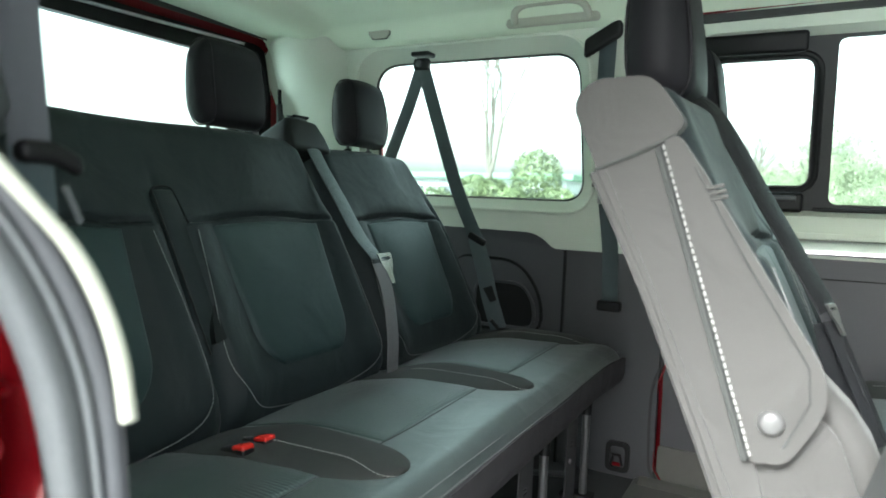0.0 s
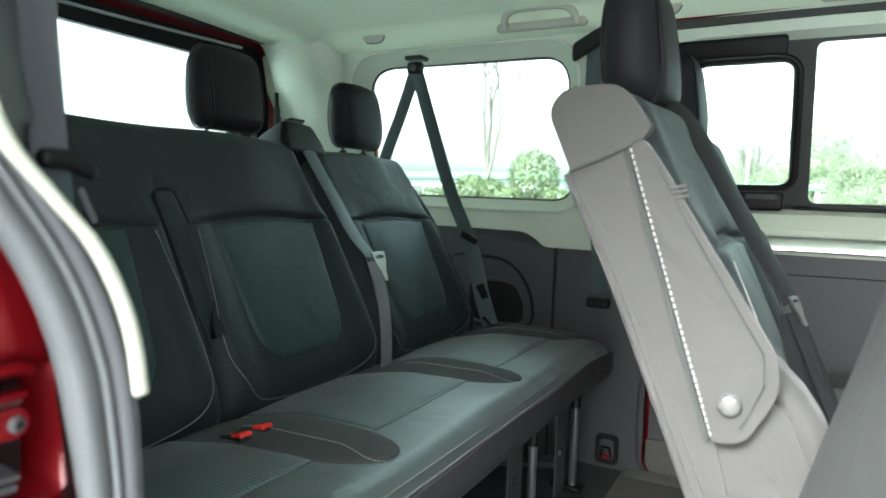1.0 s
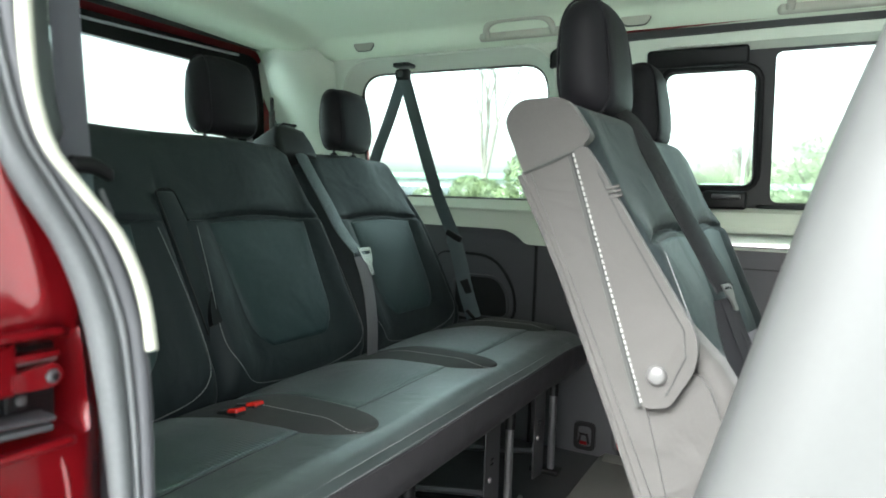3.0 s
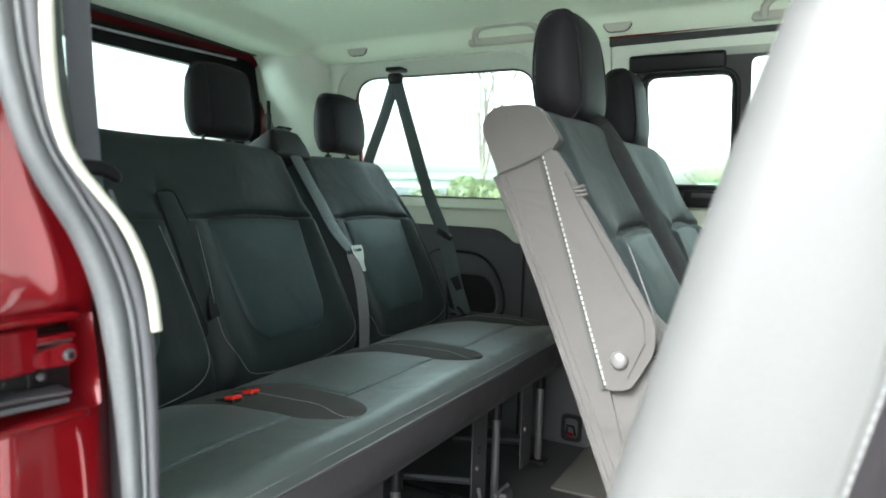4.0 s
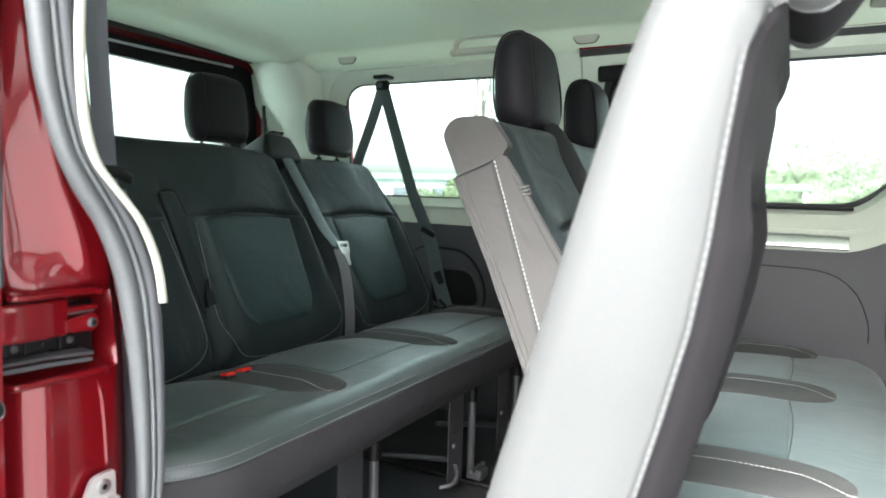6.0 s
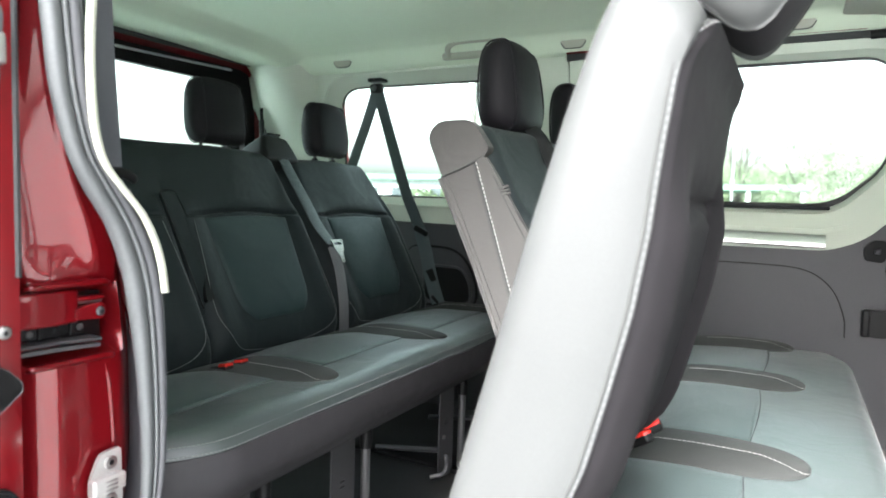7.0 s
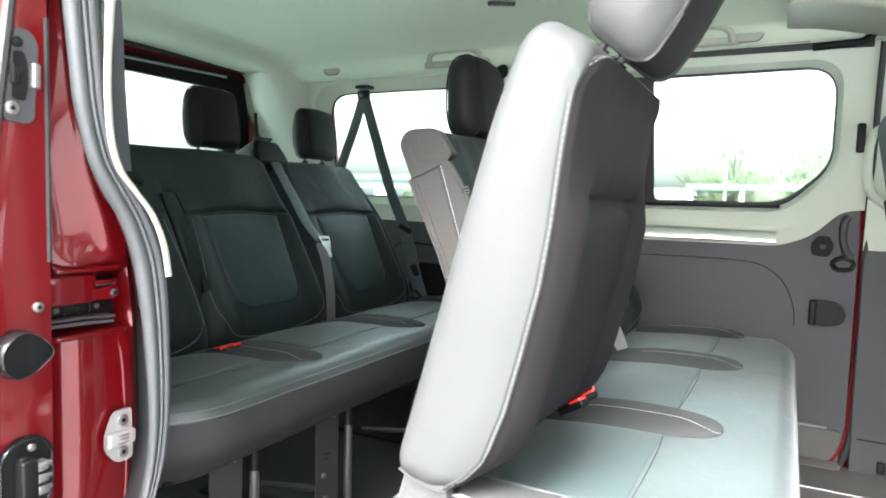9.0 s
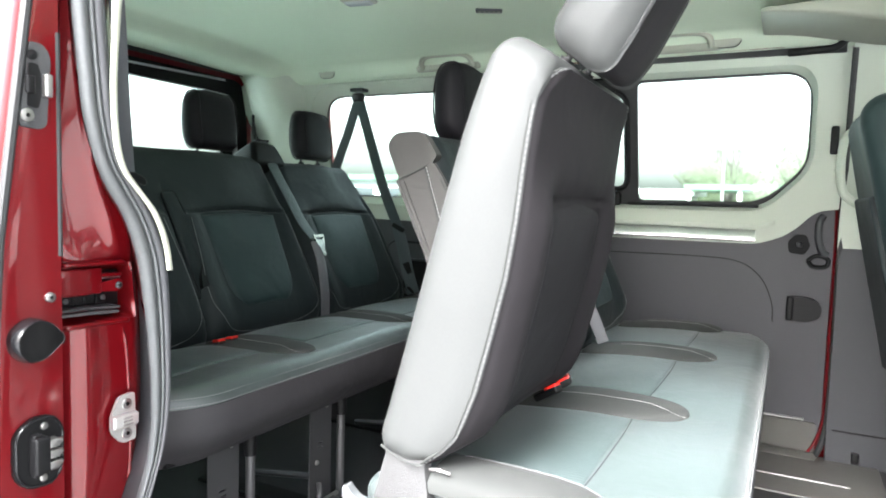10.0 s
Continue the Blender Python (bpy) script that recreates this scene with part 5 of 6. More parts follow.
TW, TH, TT, TR = 0.456, 0.597, 0.13, 0.046


def tip_rear(z):
    """Rear outline of the backrest's side, along its own height."""
    return float(np.interp(z, (0.0, 0.03, 0.06, 0.1, 0.16, 0.25, 0.35, 0.45, 0.52, 0.6), (-0.094, -0.094, -0.093, -0.093, -0.092, -0.091, -0.09, -0.087, -0.083, -0.074)))


def tip_edge(z):
    """Piped front edge of the side."""
    zs = (0.0, 0.03, 0.05, 0.08, 0.145, 0.22, 0.3, 0.37, 0.435, 0.5, 0.535, 0.565, 0.6)
    return float(np.interp(z, zs, (-0.02, -0.002, 0.014, 0.029, 0.036, 0.036, 0.034, 0.027, 0.017, 0.0085, 0.006, 0.011, 0.024)))


def tip_warp(v):
    x, y, z = v.x, v.y, v.z + TH / 2
    k = x / TT + 0.5
    over = x - (TT / 2 - TR)
    if over > 0:
        ext = TW / 2 - TR + math.sqrt(max(0.0, TR * TR - over * over))
        y *= (TW / 2 - 0.008 * (over / TR) ** 2) / max(ext, 1e-3) if abs(y) > TW / 2 - TR - 0.001 else 1.0
        y = max(-TW / 2, min(TW / 2, y))
    x0 = tip_rear(z) * (1 - k) + tip_edge(z) * k
    z -= 0.026 * ss(0.48, 0.6, z) * k
    return Vector((x0, y * (1 - 0.04 * ss(0.45, 0.6, z)), z))


part("backrest", pillow((TT, TW, TH), TR, (4, 10, 20), 7, tip_warp), M_LEATHER, tip, local=True, sharp=80)


def tip_front(v, hw=0.219, z0=0.008, z1=0.59, lift=0.01):
    z = z0 + (v.z + 0.5) * (z1 - z0)
    w = hw
    for rc, e in ((0.03, 1 - (z - z0) / 0.03), (0.07, 1 - (z1 - z) / 0.07)):
        e = max(0.0, min(1.0, e))
        w -= rc * 0.75 * (1 - math.sqrt(max(0.0, 1 - e * e)))
    y = v.y * 2 * w
    a = abs(v.y) * 2
    f = max(a, abs(v.z) * 2)
    low = (1 - ss(0.36, 0.46, z)) * ss(0.02, 0.12, z)
    x = tip_edge(z) - 0.004 + lift * (v.x + 0.5) + 0.022 * low * ss(0.56, 0.76, a) * (1 - ss(0.8, 1.0, a)) + 0.012 * (1 - a * a) * ss(0.38, 0.44, z) * (1 - ss(0.5, 0.57, z)) - 0.008 * ss(0.95, 1.0, f)
    x -= 0.008 * math.exp(-((z - 0.392 - 0.012 * (1 - a * a)) / 0.005) ** 2) * (1 - ss(0.55, 0.7, a))
    return Vector((x, y * (1 - 0.04 * ss(0.45, 0.6, z)), z - 0.026 * ss(0.48, 0.6, z)))


zz = [(0.4 + d - 0.028) / 0.562 - 0.5 for d in (-0.016, -0.012, -0.008, -0.004, 0, 0.004, 0.008, 0.012)]
part("front_cover", pillow((1, 1, 1), 0.001, (1, 28, 26), 1, tip_front, ((), (-0.495, -0.49, -0.48, 0.48, 0.49, 0.495), zz)), M_BOLSTER, tip, "dark front cover", local=True, sharp=70)
part("centre_panel", pillow((1, 1, 1), 0.001, (1, 18, 18), 1, lambda v: tip_front(Vector((0.6 + v.x * 0.1, v.y * (0.6 - 0.06 * (0.5 - v.z)), -0.5 + 0.12 + (v.z + 0.5) * (0.53 + 0.035 * (1 - 4 * v.y * v.y))))) + Vector((0.005 - 0.012 * ss(0.93, 1.0, max(abs(v.y), abs(v.z)) * 2), 0, 0))), M_CENTRE, tip, "centre panel in a shaded copy of the bolster fabric", local=True, sharp=70)
for s in (-1, 1):
    ln = []
    for i in range(120):
        q = tip_front(Vector((0.5, s * 0.5, -0.5 + i / 119)))
        ln.append(Vector((q.x - 0.004, q.y + s * 0.003, q.z)))
    part("stitching", stitches([p + Vector((0.0035, -s * 0.002, 0)) for p in ln], 0.0078, 0.0046, 0.0009, 0.001, (0.7, s * 0.7, 0)), M_SUNTHREAD, tip, "pale stitching", local=True)
    part("piping", tube(ln, 0.0014, 8), M_LOBE, tip, local=True)
head_restraint("headrest", D0 @ pose(-0.012, -0.02, 0.58, 0, 22, 0), M_BOLSTER, "dark headrest with pale leatherette ends above the tipped backrest", "middle bench headrests", M_LEATHER, 0.202, 0.104)
foot = thing("tip_hinge", "grey plastic hinge cover below the tipped backrest", "hinge cover", pose(0.2, 0.26, 0.84))
skirt = rounded([(0.158, 0.84), (0.262, 0.84), (0.262, 0.93), (0.242, 0.985), (0.19, 0.995)], [0.01, 0.01, 0.02, 0.01, 0.01], 4)
part("felt_skirt", plate(skirt, [], 0.02, lambda u, v, w: Vector((u, 0.254 + w + 0.02 * ss(0.9, 0.99, v), v))), M_CARPET, foot, "grey felt skirt")
part("skirt_hem", tube(smooth_line([(0.186, 0.262, 0.992), (0.21, 0.259, 0.982), (0.235, 0.259, 0.977), (0.247, 0.264, 0.975)], 5), 0.0016, 8), M_LOBE, foot)
tray = rounded([(0.15, 0.845), (0.26, 0.845), (0.262, 0.915), (0.232, 0.919), (0.162, 0.922), (0.147, 0.938), (0.14, 0.932)], [0.01, 0.01, 0.004, 0.01, 0.012, 0.004, 0.004], 4)
part("cover", plate(tray, [], 0.012, lambda u, v, w: Vector((u, 0.236 + w, v))), M_RUBBER, foot, "grey plastic cover")
part("lever", pillow((0.05, 0.014, 0.03), 0.006, (2, 1, 2), 3, lambda v: Vector((0.237 + v.x, 0.229 + v.y, 0.915 + v.z * (0.5 - v.x * 14) * 0.9 + 0.1 * v.x))), M_DARKTRIM, foot)
part("anchor", tube(smooth_line([(0.255, 0.275, 0.968), (0.27, 0.27, 0.972), (0.285, 0.275, 0.968)], 5), 0.002, 8), M_STEEL, foot)

# the driver's seat at the front
E0 = pose(1.06, 1.5, 0.86, 0, -12, 0)
drv = thing("front_seat", "teal grey front seat seen from behind", "seat", E0)
part("backrest", pillow((0.15, 0.5, 0.8), 0.06, (3, 8, 10), 5, lambda v: Vector((v.x - 0.06 + 0.03 * math.cos(v.y / 0.25 * 1.5), v.y * (1 - 0.2 * ss(0.1, 0.4, v.z)), v.z + 0.37))), M_INSET, drv, local=True, sharp=80)
part("back_panel", pillow((0.02, 0.42, 0.48), 0.009, (1, 6, 6), 3, lambda v: Vector((v.x - 0.135 + 0.03 * math.cos(v.y / 0.25 * 1.5), v.y * (1 - 0.15 * ss(0.1, 0.3, v.z)), v.z + 0.3))), M_FABRIC, drv, local=True)
part("cushion", pillow((0.5, 0.5, 0.14), 0.05, (3, 4, 1), 4, lambda v: Vector((v.x + 0.2, v.y, v.z - 0.02))), M_INSET, drv, local=True)
part("base", pillow((0.45, 0.46, 0.3), 0.04, (2, 2, 2), 3, lambda v: E0.inverted() @ Vector((v.x + 1.245, v.y + 1.5, v.z + 0.66))), M_DARKTRIM, drv, local=True)
head_restraint("headrest", E0 @ pose(0.02, 0, 0.8, 0, 8, 0), M_HEAD, "black leatherette headrest of the front seat", "front headrests")

# ---- belts ----
def belt(name, label, m, pieces, group="seat belts"):
    ob = thing(name, label, "seat belt", m, group)
    for nm, pts, width, up, mat in pieces:
        part(nm, strap(smooth_line(pts, 6), width, up), mat, ob)
    return ob


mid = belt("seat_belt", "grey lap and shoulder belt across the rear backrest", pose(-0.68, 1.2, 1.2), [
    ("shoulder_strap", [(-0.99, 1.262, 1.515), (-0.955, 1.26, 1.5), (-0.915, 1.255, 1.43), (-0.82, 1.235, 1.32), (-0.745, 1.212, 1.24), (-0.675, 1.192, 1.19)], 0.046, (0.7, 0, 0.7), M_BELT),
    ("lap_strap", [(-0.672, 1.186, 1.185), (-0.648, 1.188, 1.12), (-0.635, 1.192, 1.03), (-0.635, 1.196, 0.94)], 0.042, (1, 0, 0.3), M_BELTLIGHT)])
part("tongue", plate(rounded([(-0.027, -0.018), (0.027, -0.018), (0.02, 0.012), (0.01, 0.022), (0.008, 0.048), (-0.008, 0.048), (-0.01, 0.022), (-0.02, 0.012)], 0.006, 4), [rounded([(-0.018, -0.01), (0.018, -0.01), (0.018, -0.002), (-0.018, -0.002)], 0.003, 3)], 0.004, lambda u, v, w: Vector((-0.66 + w + 0.25 * v, 1.192 + u * 0.96 + v * 0.25, 1.19 - v))), M_CHROME, mid, "bright metal tongue plate")
far3 = belt("seat_belt", "grey belt hanging from the roof beside the rear window", pose(-0.9, 1.76, 1.75), [
    ("front_strap", [(-0.918, 1.765, 1.722), (-0.855, 1.76, 1.55), (-0.78, 1.75, 1.36), (-0.705, 1.74, 1.215)], 0.04, (0.35, -1, 0), M_BELT),
    ("lower_strap", [(-0.705, 1.738, 1.215), (-0.675, 1.73, 1.14), (-0.645, 1.72, 1.05), (-0.61, 1.712, 0.965)], 0.046, (0.6, -1, 0), M_BELT),
    ("rear_strap", [(-0.93, 1.77, 1.722), (-0.975, 1.772, 1.6), (-1.04, 1.775, 1.44), (-1.07, 1.78, 1.3)], 0.038, (0.35, -1, 0), M_BELT)])
part("roof_guide", block((0.052, 0.03, 0.036), (-0.924, 1.765, 1.735), 0.01), M_BLACK, far3)
part("guide_bolt", disc((-0.924, 1.748, 1.735), (0, -1, 0), 0.011, 0.006, 16), M_DARKTRIM, far3)
part("roof_mount", block((0.062, 0.05, 0.014), (-0.924, 1.77, 1.765), 0.005), M_BLACK, far3)
part("clip", block((0.06, 0.016, 0.02), (-0.7, 1.735, 1.215), 0.006, (0, 25, 0)), M_BLACK, far3)
part("care_label", block((0.03, 0.003, 0.045), (-0.643, 1.715, 1.06), 0.001, (0, -22, 0)), M_BLACK, far3)
part("buckle_stalk", tube([(-0.61, 1.712, 0.965), (-0.63, 1.7, 0.99)], 0.006), M_BLACK, far3)
far2 = belt("seat_belt", "grey belt running down the trim beside the sliding door", pose(-0.37, 1.9, 1.4), [
    ("strap", [(-0.36, 1.79, 1.775), (-0.372, 1.83, 1.6), (-0.37, 1.87, 1.4), (-0.352, 1.9, 1.2), (-0.346, 1.905, 1.04)], 0.046, (0, -1, 0), M_BELT)])
part("guide", pillow((0.1, 0.03, 0.05), 0.01, (2, 1, 1), 3, lambda v: Vector((-0.372 + v.x, 1.785 + v.y, 1.775 + v.z + 0.55 * v.x))), M_BLACK, far2)
part("tongue_stop", block((0.05, 0.016, 0.014), (-0.382, 1.872, 1.385), 0.005), M_BLACK, far2)
part("tongue", block((0.028, 0.008, 0.04), (-0.374, 1.868, 1.35), 0.003), M_STEEL, far2)
part("lower_slot", block((0.07, 0.03, 0.03), (-0.346, 1.9, 1.035), 0.008), M_BLACK, far2)
near3 = belt("seat_belt", "grey belt hanging behind the open doorway", pose(-0.3, 0.25, 1.4), [
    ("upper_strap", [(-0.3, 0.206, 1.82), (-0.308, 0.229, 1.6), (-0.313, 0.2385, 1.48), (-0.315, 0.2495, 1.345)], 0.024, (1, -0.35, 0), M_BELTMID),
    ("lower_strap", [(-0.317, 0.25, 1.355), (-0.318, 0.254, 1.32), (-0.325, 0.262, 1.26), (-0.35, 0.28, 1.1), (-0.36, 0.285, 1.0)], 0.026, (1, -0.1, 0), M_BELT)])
part("guide", pillow((0.014, 0.044, 0.015), 0.0065, (1, 4, 1), 3, lambda v: Vector((-0.312 + v.x, 0.26 + v.y, 1.351 + v.z - 0.008 * ss(0.0, 0.022, v.y)))), M_BLACK, near3)
part("tongue", block((0.003, 0.005, 0.028), (-0.312, 0.2755, 1.317), 0.0012, (24, 0, 0)), M_RUBBER, near3)
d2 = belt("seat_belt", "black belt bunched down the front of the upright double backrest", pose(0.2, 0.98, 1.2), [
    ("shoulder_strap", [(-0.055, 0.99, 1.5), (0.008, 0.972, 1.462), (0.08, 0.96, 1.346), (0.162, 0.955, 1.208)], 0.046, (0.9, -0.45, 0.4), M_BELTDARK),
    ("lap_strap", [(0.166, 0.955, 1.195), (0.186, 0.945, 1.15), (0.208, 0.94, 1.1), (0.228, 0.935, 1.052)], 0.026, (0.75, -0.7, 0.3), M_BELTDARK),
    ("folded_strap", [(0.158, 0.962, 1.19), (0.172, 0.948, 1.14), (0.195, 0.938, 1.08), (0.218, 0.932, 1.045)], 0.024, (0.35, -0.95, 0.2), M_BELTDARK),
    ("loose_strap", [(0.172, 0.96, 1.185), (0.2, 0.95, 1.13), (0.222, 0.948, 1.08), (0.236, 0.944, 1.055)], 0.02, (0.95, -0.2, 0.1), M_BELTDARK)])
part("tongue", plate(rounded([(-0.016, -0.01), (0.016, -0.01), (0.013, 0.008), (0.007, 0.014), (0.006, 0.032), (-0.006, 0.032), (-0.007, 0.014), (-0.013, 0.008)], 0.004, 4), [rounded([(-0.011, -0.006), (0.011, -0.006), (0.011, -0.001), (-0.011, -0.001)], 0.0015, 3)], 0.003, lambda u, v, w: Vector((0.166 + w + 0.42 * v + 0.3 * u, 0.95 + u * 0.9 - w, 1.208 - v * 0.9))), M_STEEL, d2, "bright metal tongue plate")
belt("seat_belt", "pale grey lap strap hanging onto the middle bench", pose(0.3, 1.27, 1.0), [
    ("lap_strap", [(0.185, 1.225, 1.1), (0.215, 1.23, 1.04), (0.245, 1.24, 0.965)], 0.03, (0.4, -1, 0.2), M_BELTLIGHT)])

for at, turn in (((-0.549, 0.66, 0.9655), -8), ((-0.548, 0.7, 0.966), -4), ((0.294, 0.642, 0.986), -16), ((0.3, 0.68, 0.992), 10)):
    b = thing("belt_buckle", "black belt buckle with a red release button", "belt buckle", pose(*at, 0, -12 if at[0] < 0 else -32, turn), group="belt buckles")
    part("housing", pillow((0.056, 0.022, 0.015), 0.005, (1, 1, 1), 3), M_BLACK, b, local=True)
    part("button", pillow((0.026, 0.021, 0.009), 0.0035, (1, 1, 1), 3, lambda v: Vector((v.x + 0.0145, v.y, v.z + 0.0065))), M_BUCKLERED, b, "red release button", local=True)

# ---- fittings on the headliner ----
for x in (-1.07, -0.17, 0.46):
    hk = thing("coat_hook", "cream folding coat hook on the roof edge", "coat hook", pose(x, 1.745, 1.85), group="coat hooks")
    part("hump", pillow((0.16, 0.036, 0.06), 0.017, (6, 1, 3), 4, lambda v, x=x: Vector((x + v.x, 1.766 + v.y + 1.6 * v.x * v.x - 0.2 * v.z, 1.852 + v.z))), M_LINER, hk)
    flap = rounded([(-0.041, 0.022), (0.041, 0.022), (0.039, -0.012), (0.026, -0.027), (-0.026, -0.027), (-0.039, -0.012)], [0.004, 0.004, 0.012, 0.012, 0.012, 0.012], 4)
    part("hook", plate(flap, [], 0.006, lambda u, v, w, x=x: Vector((x + u, 1.7455 - 0.2 * v - w, 1.848 + v))), M_FITTING, hk)
    gap = [Vector((x + u * 1.04, 1.7435 - 0.2 * v, 1.848 + v * 1.06)) for u, v in flap]
    part("gap", tube(gap + gap[:1], 0.0016, 6), M_DARKTRIM, hk)
for x in (-0.51, 0.31):
    gh = thing("grab_handle", "cream folding grab handle on the roof edge", "grab handle", pose(x, 1.735, 1.85), group="grab handles")
    part("plinth", pillow((0.27, 0.025, 0.07), 0.012, (4, 1, 2), 4, lambda v, x=x: Vector((x + v.x, 1.758 + v.y, 1.85 + v.z))), M_FITTING, gh)
    part("bar", tube(smooth_line([(x - 0.105, 1.748, 1.825), (x - 0.1, 1.73, 1.85), (x - 0.07, 1.722, 1.866), (x, 1.72, 1.868), (x + 0.07, 1.722, 1.866), (x + 0.1, 1.73, 1.85), (x + 0.105, 1.748, 1.825)], 5), 0.0105, 10), M_FITTING, gh)
lamp = thing("ceiling_lamp", "small clear ceiling lamp, unlit, set in the headliner", "ceiling lamp", pose(-0.48, 1.13, 1.895))
part("rim", moved(pillow((0.1, 0.05, 0.014), 0.006, (2, 2, 1), 3), pose(-0.48, 1.13, 1.897, 0, 0, 10)), M_FITTING, lamp)
part("lens", moved(pillow((0.082, 0.036, 0.016), 0.0075, (4, 2, 1), 3), pose(-0.48, 1.13, 1.892, 0, 0, 10)), M_STRIP, lamp, "pale clear lens")
vt = thing("ceiling_vent", "small dark slatted vent in the headliner", "vent", pose(-0.17, 1.36, 1.895))
part("housing", moved(pillow((0.08, 0.024, 0.012), 0.005, (1, 1, 1), 3), pose(-0.17, 1.36, 1.896, 0, 0, 25)), M_DARKTRIM, vt)
for i in range(5):
    part("slat", moved(pillow((0.009, 0.016, 0.003), 0.001, (1, 1, 1), 2), pose(-0.17, 1.36, 1.8885, 0, 0, 25) @ pose(-0.028 + 0.014 * i, 0, 0.002, 0, 30, 0)), M_FITTING, vt)
liner_box = thing("overhead_box", "cream moulded housing above the front pillar", "overhead housing", pose(0.85, 1.6, 1.85))
part("body", pillow((0.56, 0.3, 0.08), 0.02, (10, 3, 2), 4, lambda v: Vector((0.84 + v.x, 1.63 + v.y, 1.842 + v.z * (0.2 + 0.8 * ss(-0.27, 0.05, v.x)) - 0.02 * ss(-0.1, 0.2, v.x) + 0.01 * ss(0.1, -0.28, v.x)))), M_FITTING, liner_box, sharp=70)

# ---- outside ----
def leaves(count, centre, radii, size, seed, lumps=7):
    rng = np.random.default_rng(seed)
    cs = rng.normal(0, 0.45, (lumps, 3)) * np.array(radii) + np.array(centre)
    pick = rng.integers(0, lumps, count)
    d = rng.normal(0, 1, (count, 3))
    d /= np.linalg.norm(d, axis=1)[:, None]
    rad = np.array(radii) * rng.uniform(0.4, 0.62, lumps)[pick][:, None]
    p = cs[pick] + d * rad * rng.uniform(0.8, 1.05, count)[:, None]
    p[:, 2] = np.maximum(p[:, 2], 0.05)
    a = rng.normal(0, 1, (count, 3))
    a /= np.linalg.norm(a, axis=1)[:, None]
    b = np.cross(a, d)
    b /= np.maximum(np.linalg.norm(b, axis=1)[:, None], 1e-6)
    s = size * rng.uniform(0.6, 1.3, count)[:, None]
    v = np.stack([p - a * s, p + b * s * 0.45, p + a * s, p - b * s * 0.45], 1).reshape(-1, 3)
    return v, np.arange(count * 4).reshape(-1, 4)


def foliage(parent, name, material, *args):
    v, f = leaves(*args)
    me = bpy.data.meshes.new(name)
    me.from_pydata(v.tolist(), [], f.tolist())
    me.materials.append(material)
    ob = new(name, me)
    me.transform(WM[parent.name].inverted())
    ob.parent = parent
    WM[ob.name] = WM[parent.name]
    return ob


def shrub(x, y, h, w, seed, label, mat=None, n=26000, leaf=0.032):
    ob = thing("shrub", label, "shrub", pose(x, y, 0), group="shrubs beyond the windows")
    foliage(ob, "leaves", mat or M_LEAF, n, (x, y, h * 0.52), (w * 0.5, w * 0.5, h * 0.42), leaf, seed, 9)
    part("stem", tube([(x, y, 0), (x + 0.03, y, h * 0.3), (x, y + 0.05, h * 0.6)], 0.04, 7), M_BARK, ob)


def broad_tree(x, y, h, w, seed, label):
    ob = thing("tree", label, "tree", pose(x, y, 0), group="trees beyond the car park")
    rng = random.Random(seed)
    part("trunk", loft([[Vector((x + r * math.cos(t), y + r * math.sin(t), z)) for t in [2 * math.pi * i / 9 for i in range(9)]] for z, r in ((0, 0.2), (h * 0.3, 0.14), (h * 0.6, 0.08))]), M_BARK, ob)
    for i in range(5):
        a = rng.uniform(0, 6.28)
        part("limb", tube([(x, y, h * 0.3), (x + math.cos(a) * w * 0.2, y + math.sin(a) * w * 0.2, h * 0.55), (x + math.cos(a) * w * 0.35, y + math.sin(a) * w * 0.35, h * 0.75)], 0.05, 6), M_BARK, ob)
    foliage(ob, "crown", M_LEAFPALE, 34000, (x, y, h * 0.62), (w * 0.5, w * 0.5, h * 0.33), 0.048, seed, 11)


def bare_tree(x, y, h, seed):
    ob = thing("bare_tree", "leafless grey tree with upright branches", "tree", pose(x, y, 0))
    rng = random.Random(seed)
    bms = []

    def grow(p, d, length, r, depth):
        q = p + d * length
        mid_p = (p + q) / 2 + Vector((rng.uniform(-1, 1), rng.uniform(-1, 1), 0)) * length * 0.06
        bms.append(sweep([p, mid_p, q], [(r * (0.85) * math.cos(t), r * 0.85 * math.sin(t)) for t in [2 * math.pi * i / 5 for i in range(5)]], (0.3, 1, 0.1)))
        if depth:
            for _ in range(rng.choice((2, 3))):
                nd = (d + Vector((rng.uniform(-0.5, 0.5), rng.uniform(-0.5, 0.5), rng.uniform(0, 0.3)))).normalized()
                grow(q, nd, length * rng.uniform(0.62, 0.85), r * 0.62, depth - 1)

    grow(Vector((x, y, 0)), Vector((0, 0, 1)), h * 0.25, 0.13, 0)
    part("trunk", bms.pop(), M_BARK, ob)
    for k in range(3):
        bms.clear()
        grow(Vector((x, y, h * 0.24)), Vector((rng.uniform(-0.25, 0.25), rng.uniform(-0.2, 0.2), 1)).normalized(), h * 0.22, 0.085, 4)
        part("branch", joined(*bms), M_BARK, ob)


shrub(-3.8, 10.5, 1.95, 1.5, 3, "dense round evergreen shrub behind the van")
shrub(-4.85, 10.8, 1.72, 1.5, 4, "low clipped evergreen shrub behind the van")
shrub(-6.0, 11.5, 1.7, 1.4, 5, "low clipped evergreen shrub behind the van")
bare_tree(-9.0, 20.0, 8.4, 11)
bare_tree(-2.0, 34.0, 5.0, 17)
for i, (x, y, h, w) in enumerate(((1.2, 34, 4.6, 6), (5.5, 36, 4.9, 6), (10, 38, 4.8, 6), (-4, 46, 4.6, 7), (16, 40, 5.2, 7))):
    broad_tree(x, y, h, w, 30 + i, "pale spring-green tree at the edge of the car park")
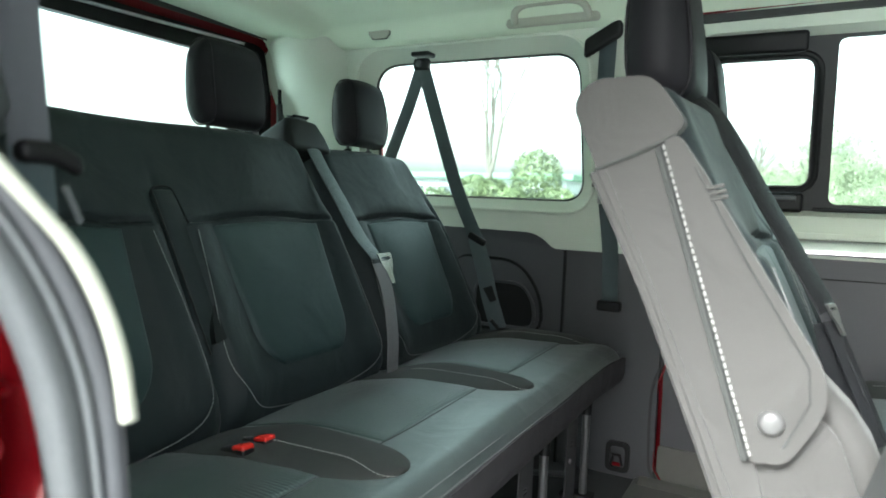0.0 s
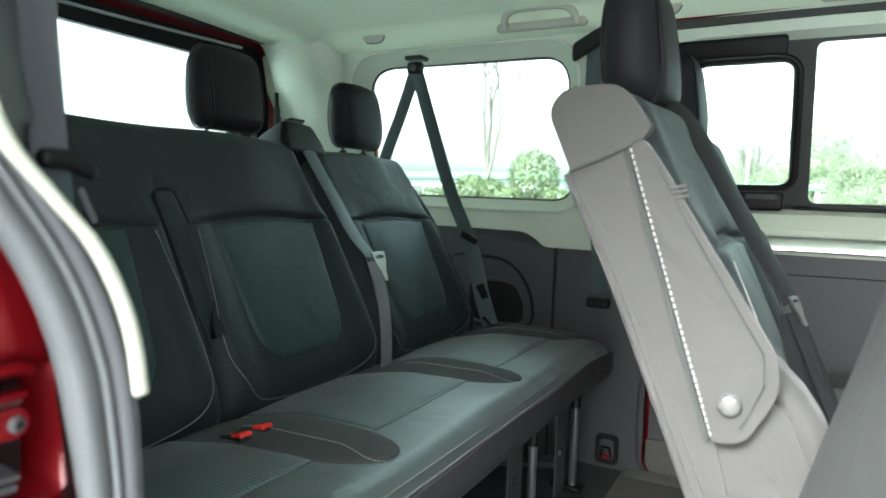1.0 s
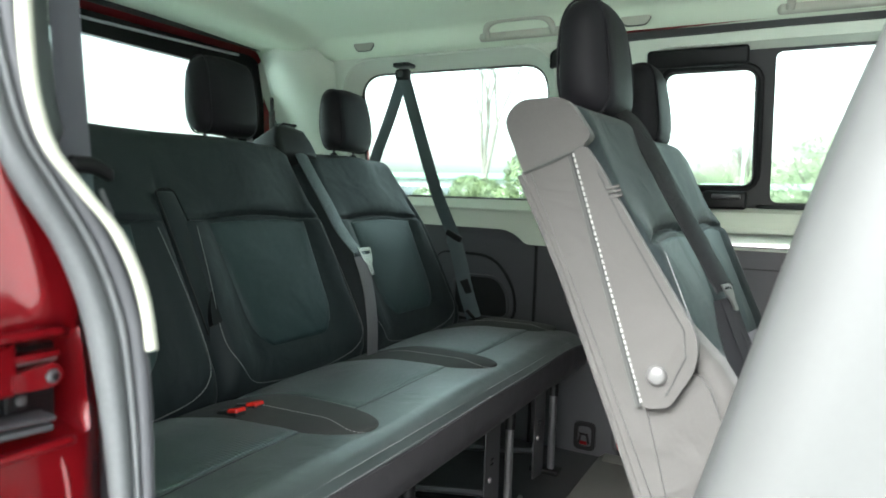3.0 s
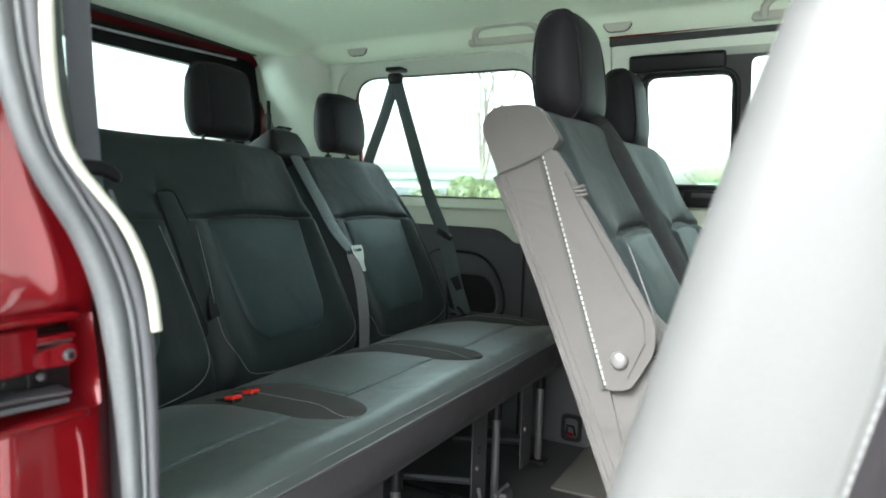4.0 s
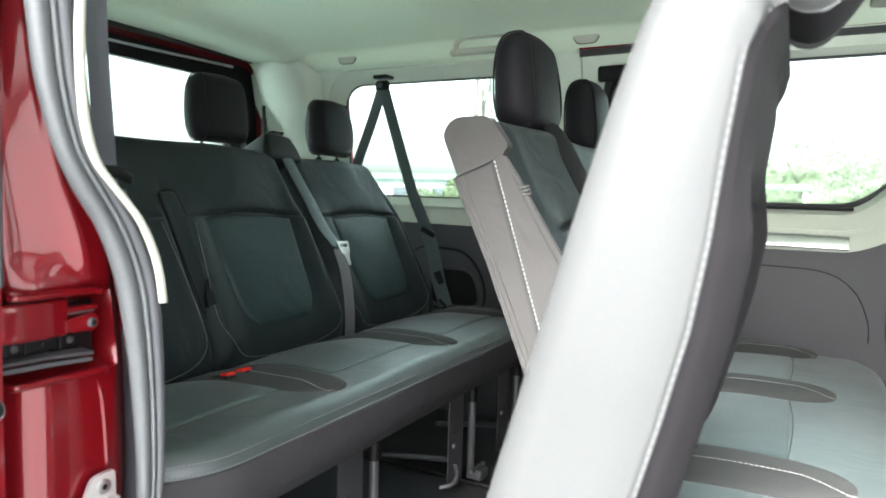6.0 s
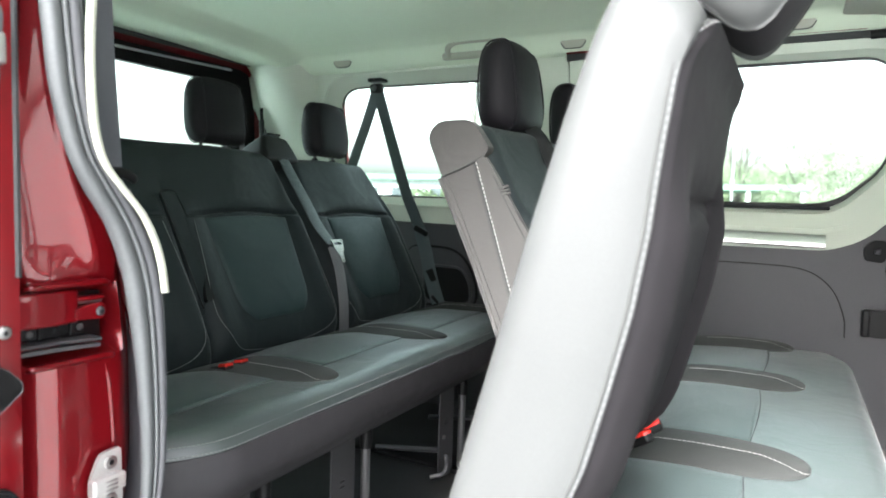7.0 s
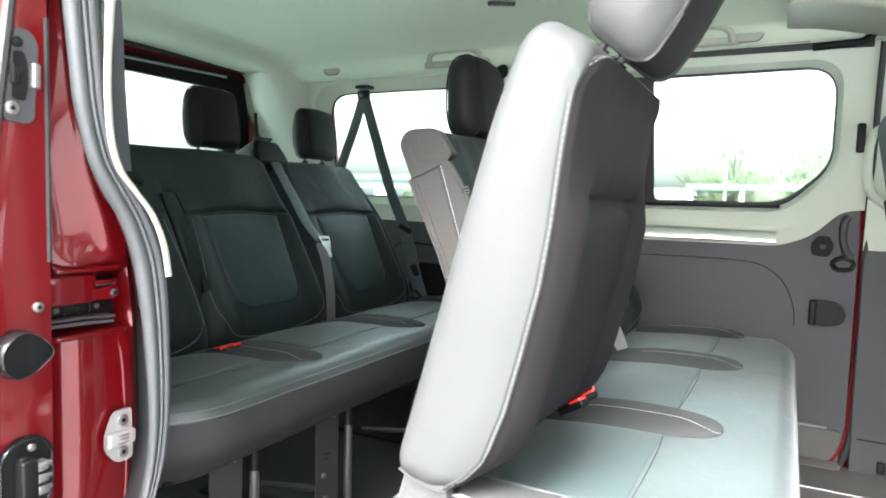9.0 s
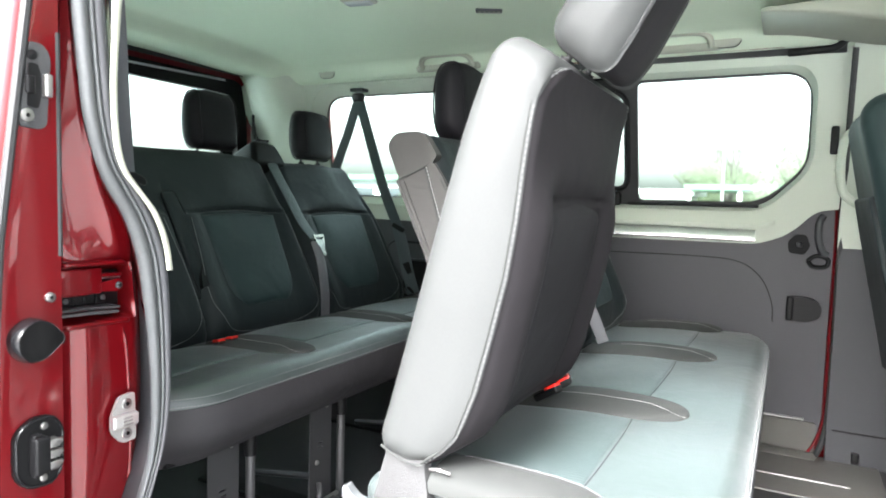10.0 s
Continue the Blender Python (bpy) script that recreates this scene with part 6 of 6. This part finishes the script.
for i in range(6):
    shrub(0.6 + i * 2.0, 30 + (i % 2), 2.5, 2.6, 60 + i, "loose spring-green bush at the edge of the car park", M_LEAFPALE, 16000, 0.04)


def low_building(name, x0, x1, y, h, depth, label, wall, roof, bays):
    ob = thing(name, label, "building", pose((x0 + x1) / 2, y, 0))
    part("wall", block((x1 - x0, depth, h - 0.25), ((x0 + x1) / 2, y + depth / 2, (h - 0.25) / 2), 0.02), wall, ob)
    part("roof", block((x1 - x0 + 0.8, depth + 0.8, 0.28), ((x0 + x1) / 2, y + depth / 2, h - 0.12), 0.04), roof, ob)
    step = (x1 - x0) / bays
    for i in range(bays):
        cx = x0 + step * (i + 0.5)
        w = part("window", block((step * 0.72, 0.06, 0.9), (cx, y - 0.02, h - 1.0), 0.01), M_RENDERWALL, ob)
        part("pane", block((step * 0.64, 0.03, 0.8), (cx, y - 0.055, h - 1.0), 0.005), M_DARKPANE, w)
    return ob


low_building("garage_block", -26, -8.6, 27, 2.5, 6, "long low grey building with a green flat roof", M_GREYWALL, M_GREENROOF, 8)
low_building("white_hut", -8.0, -3.6, 32, 2.15, 4, "low white rendered building with a pale roof", M_RENDERWALL, M_RENDERWALL, 3)
cpt = thing("carport", "open carport with a green flat roof on white posts", "carport", pose(-1.2, 30, 0))
part("roof", block((4.4, 4.0, 0.25), (-1.2, 31.5, 2.2), 0.04), M_GREENROOF, cpt)
for x in (-3.2, -1.2, 0.8):
    part("post", block((0.18, 0.18, 2.1), (x, 29.7, 1.05), 0.02), M_RENDERWALL, cpt)
car = thing("parked_car", "silver hatchback parked beside the carport", "car", pose(2.2, 29, 0))
part("body", pillow((3.9, 1.7, 0.75), 0.25, (4, 2, 2), 4, lambda v: Vector((v.x + 2.2, v.y + 29, v.z + 0.65))), M_CARPAINT, car)
part("cabin", pillow((2.3, 1.5, 0.6), 0.2, (3, 2, 2), 4, lambda v: Vector((v.x * (1 - 0.5 * (v.z + 0.3)) + 2.0, v.y + 29, v.z + 1.2))), M_DARKPANE, car)
for x in (0.95, 3.45):
    w = part("wheel", disc((x, 28.12, 0.31), (0, -1, 0), 0.31, 0.1, 24, 0.03), M_BLACKRUBBER, car)
    part("rim", disc((x, 28.03, 0.31), (0, -1, 0), 0.2, 0.02, 20), M_STEEL, w)
lamp_post = thing("lamp_post", "thin grey lamp post in the car park", "lamp post", pose(-1.4, 24, 0))
part("pole", tube([(-1.4, 24, 0), (-1.4, 24, 5.2)], 0.05, 8), M_STEEL, lamp_post)
part("head", block((0.5, 0.2, 0.08), (-1.25, 24, 5.2), 0.03), M_STEEL, lamp_post)
verge = solid("verge", block((60, 18, 0.1), (-4, 42, 0.02), 0.03), M_GRASS, "strip of short green grass beyond the asphalt", "grass", kind="structure")
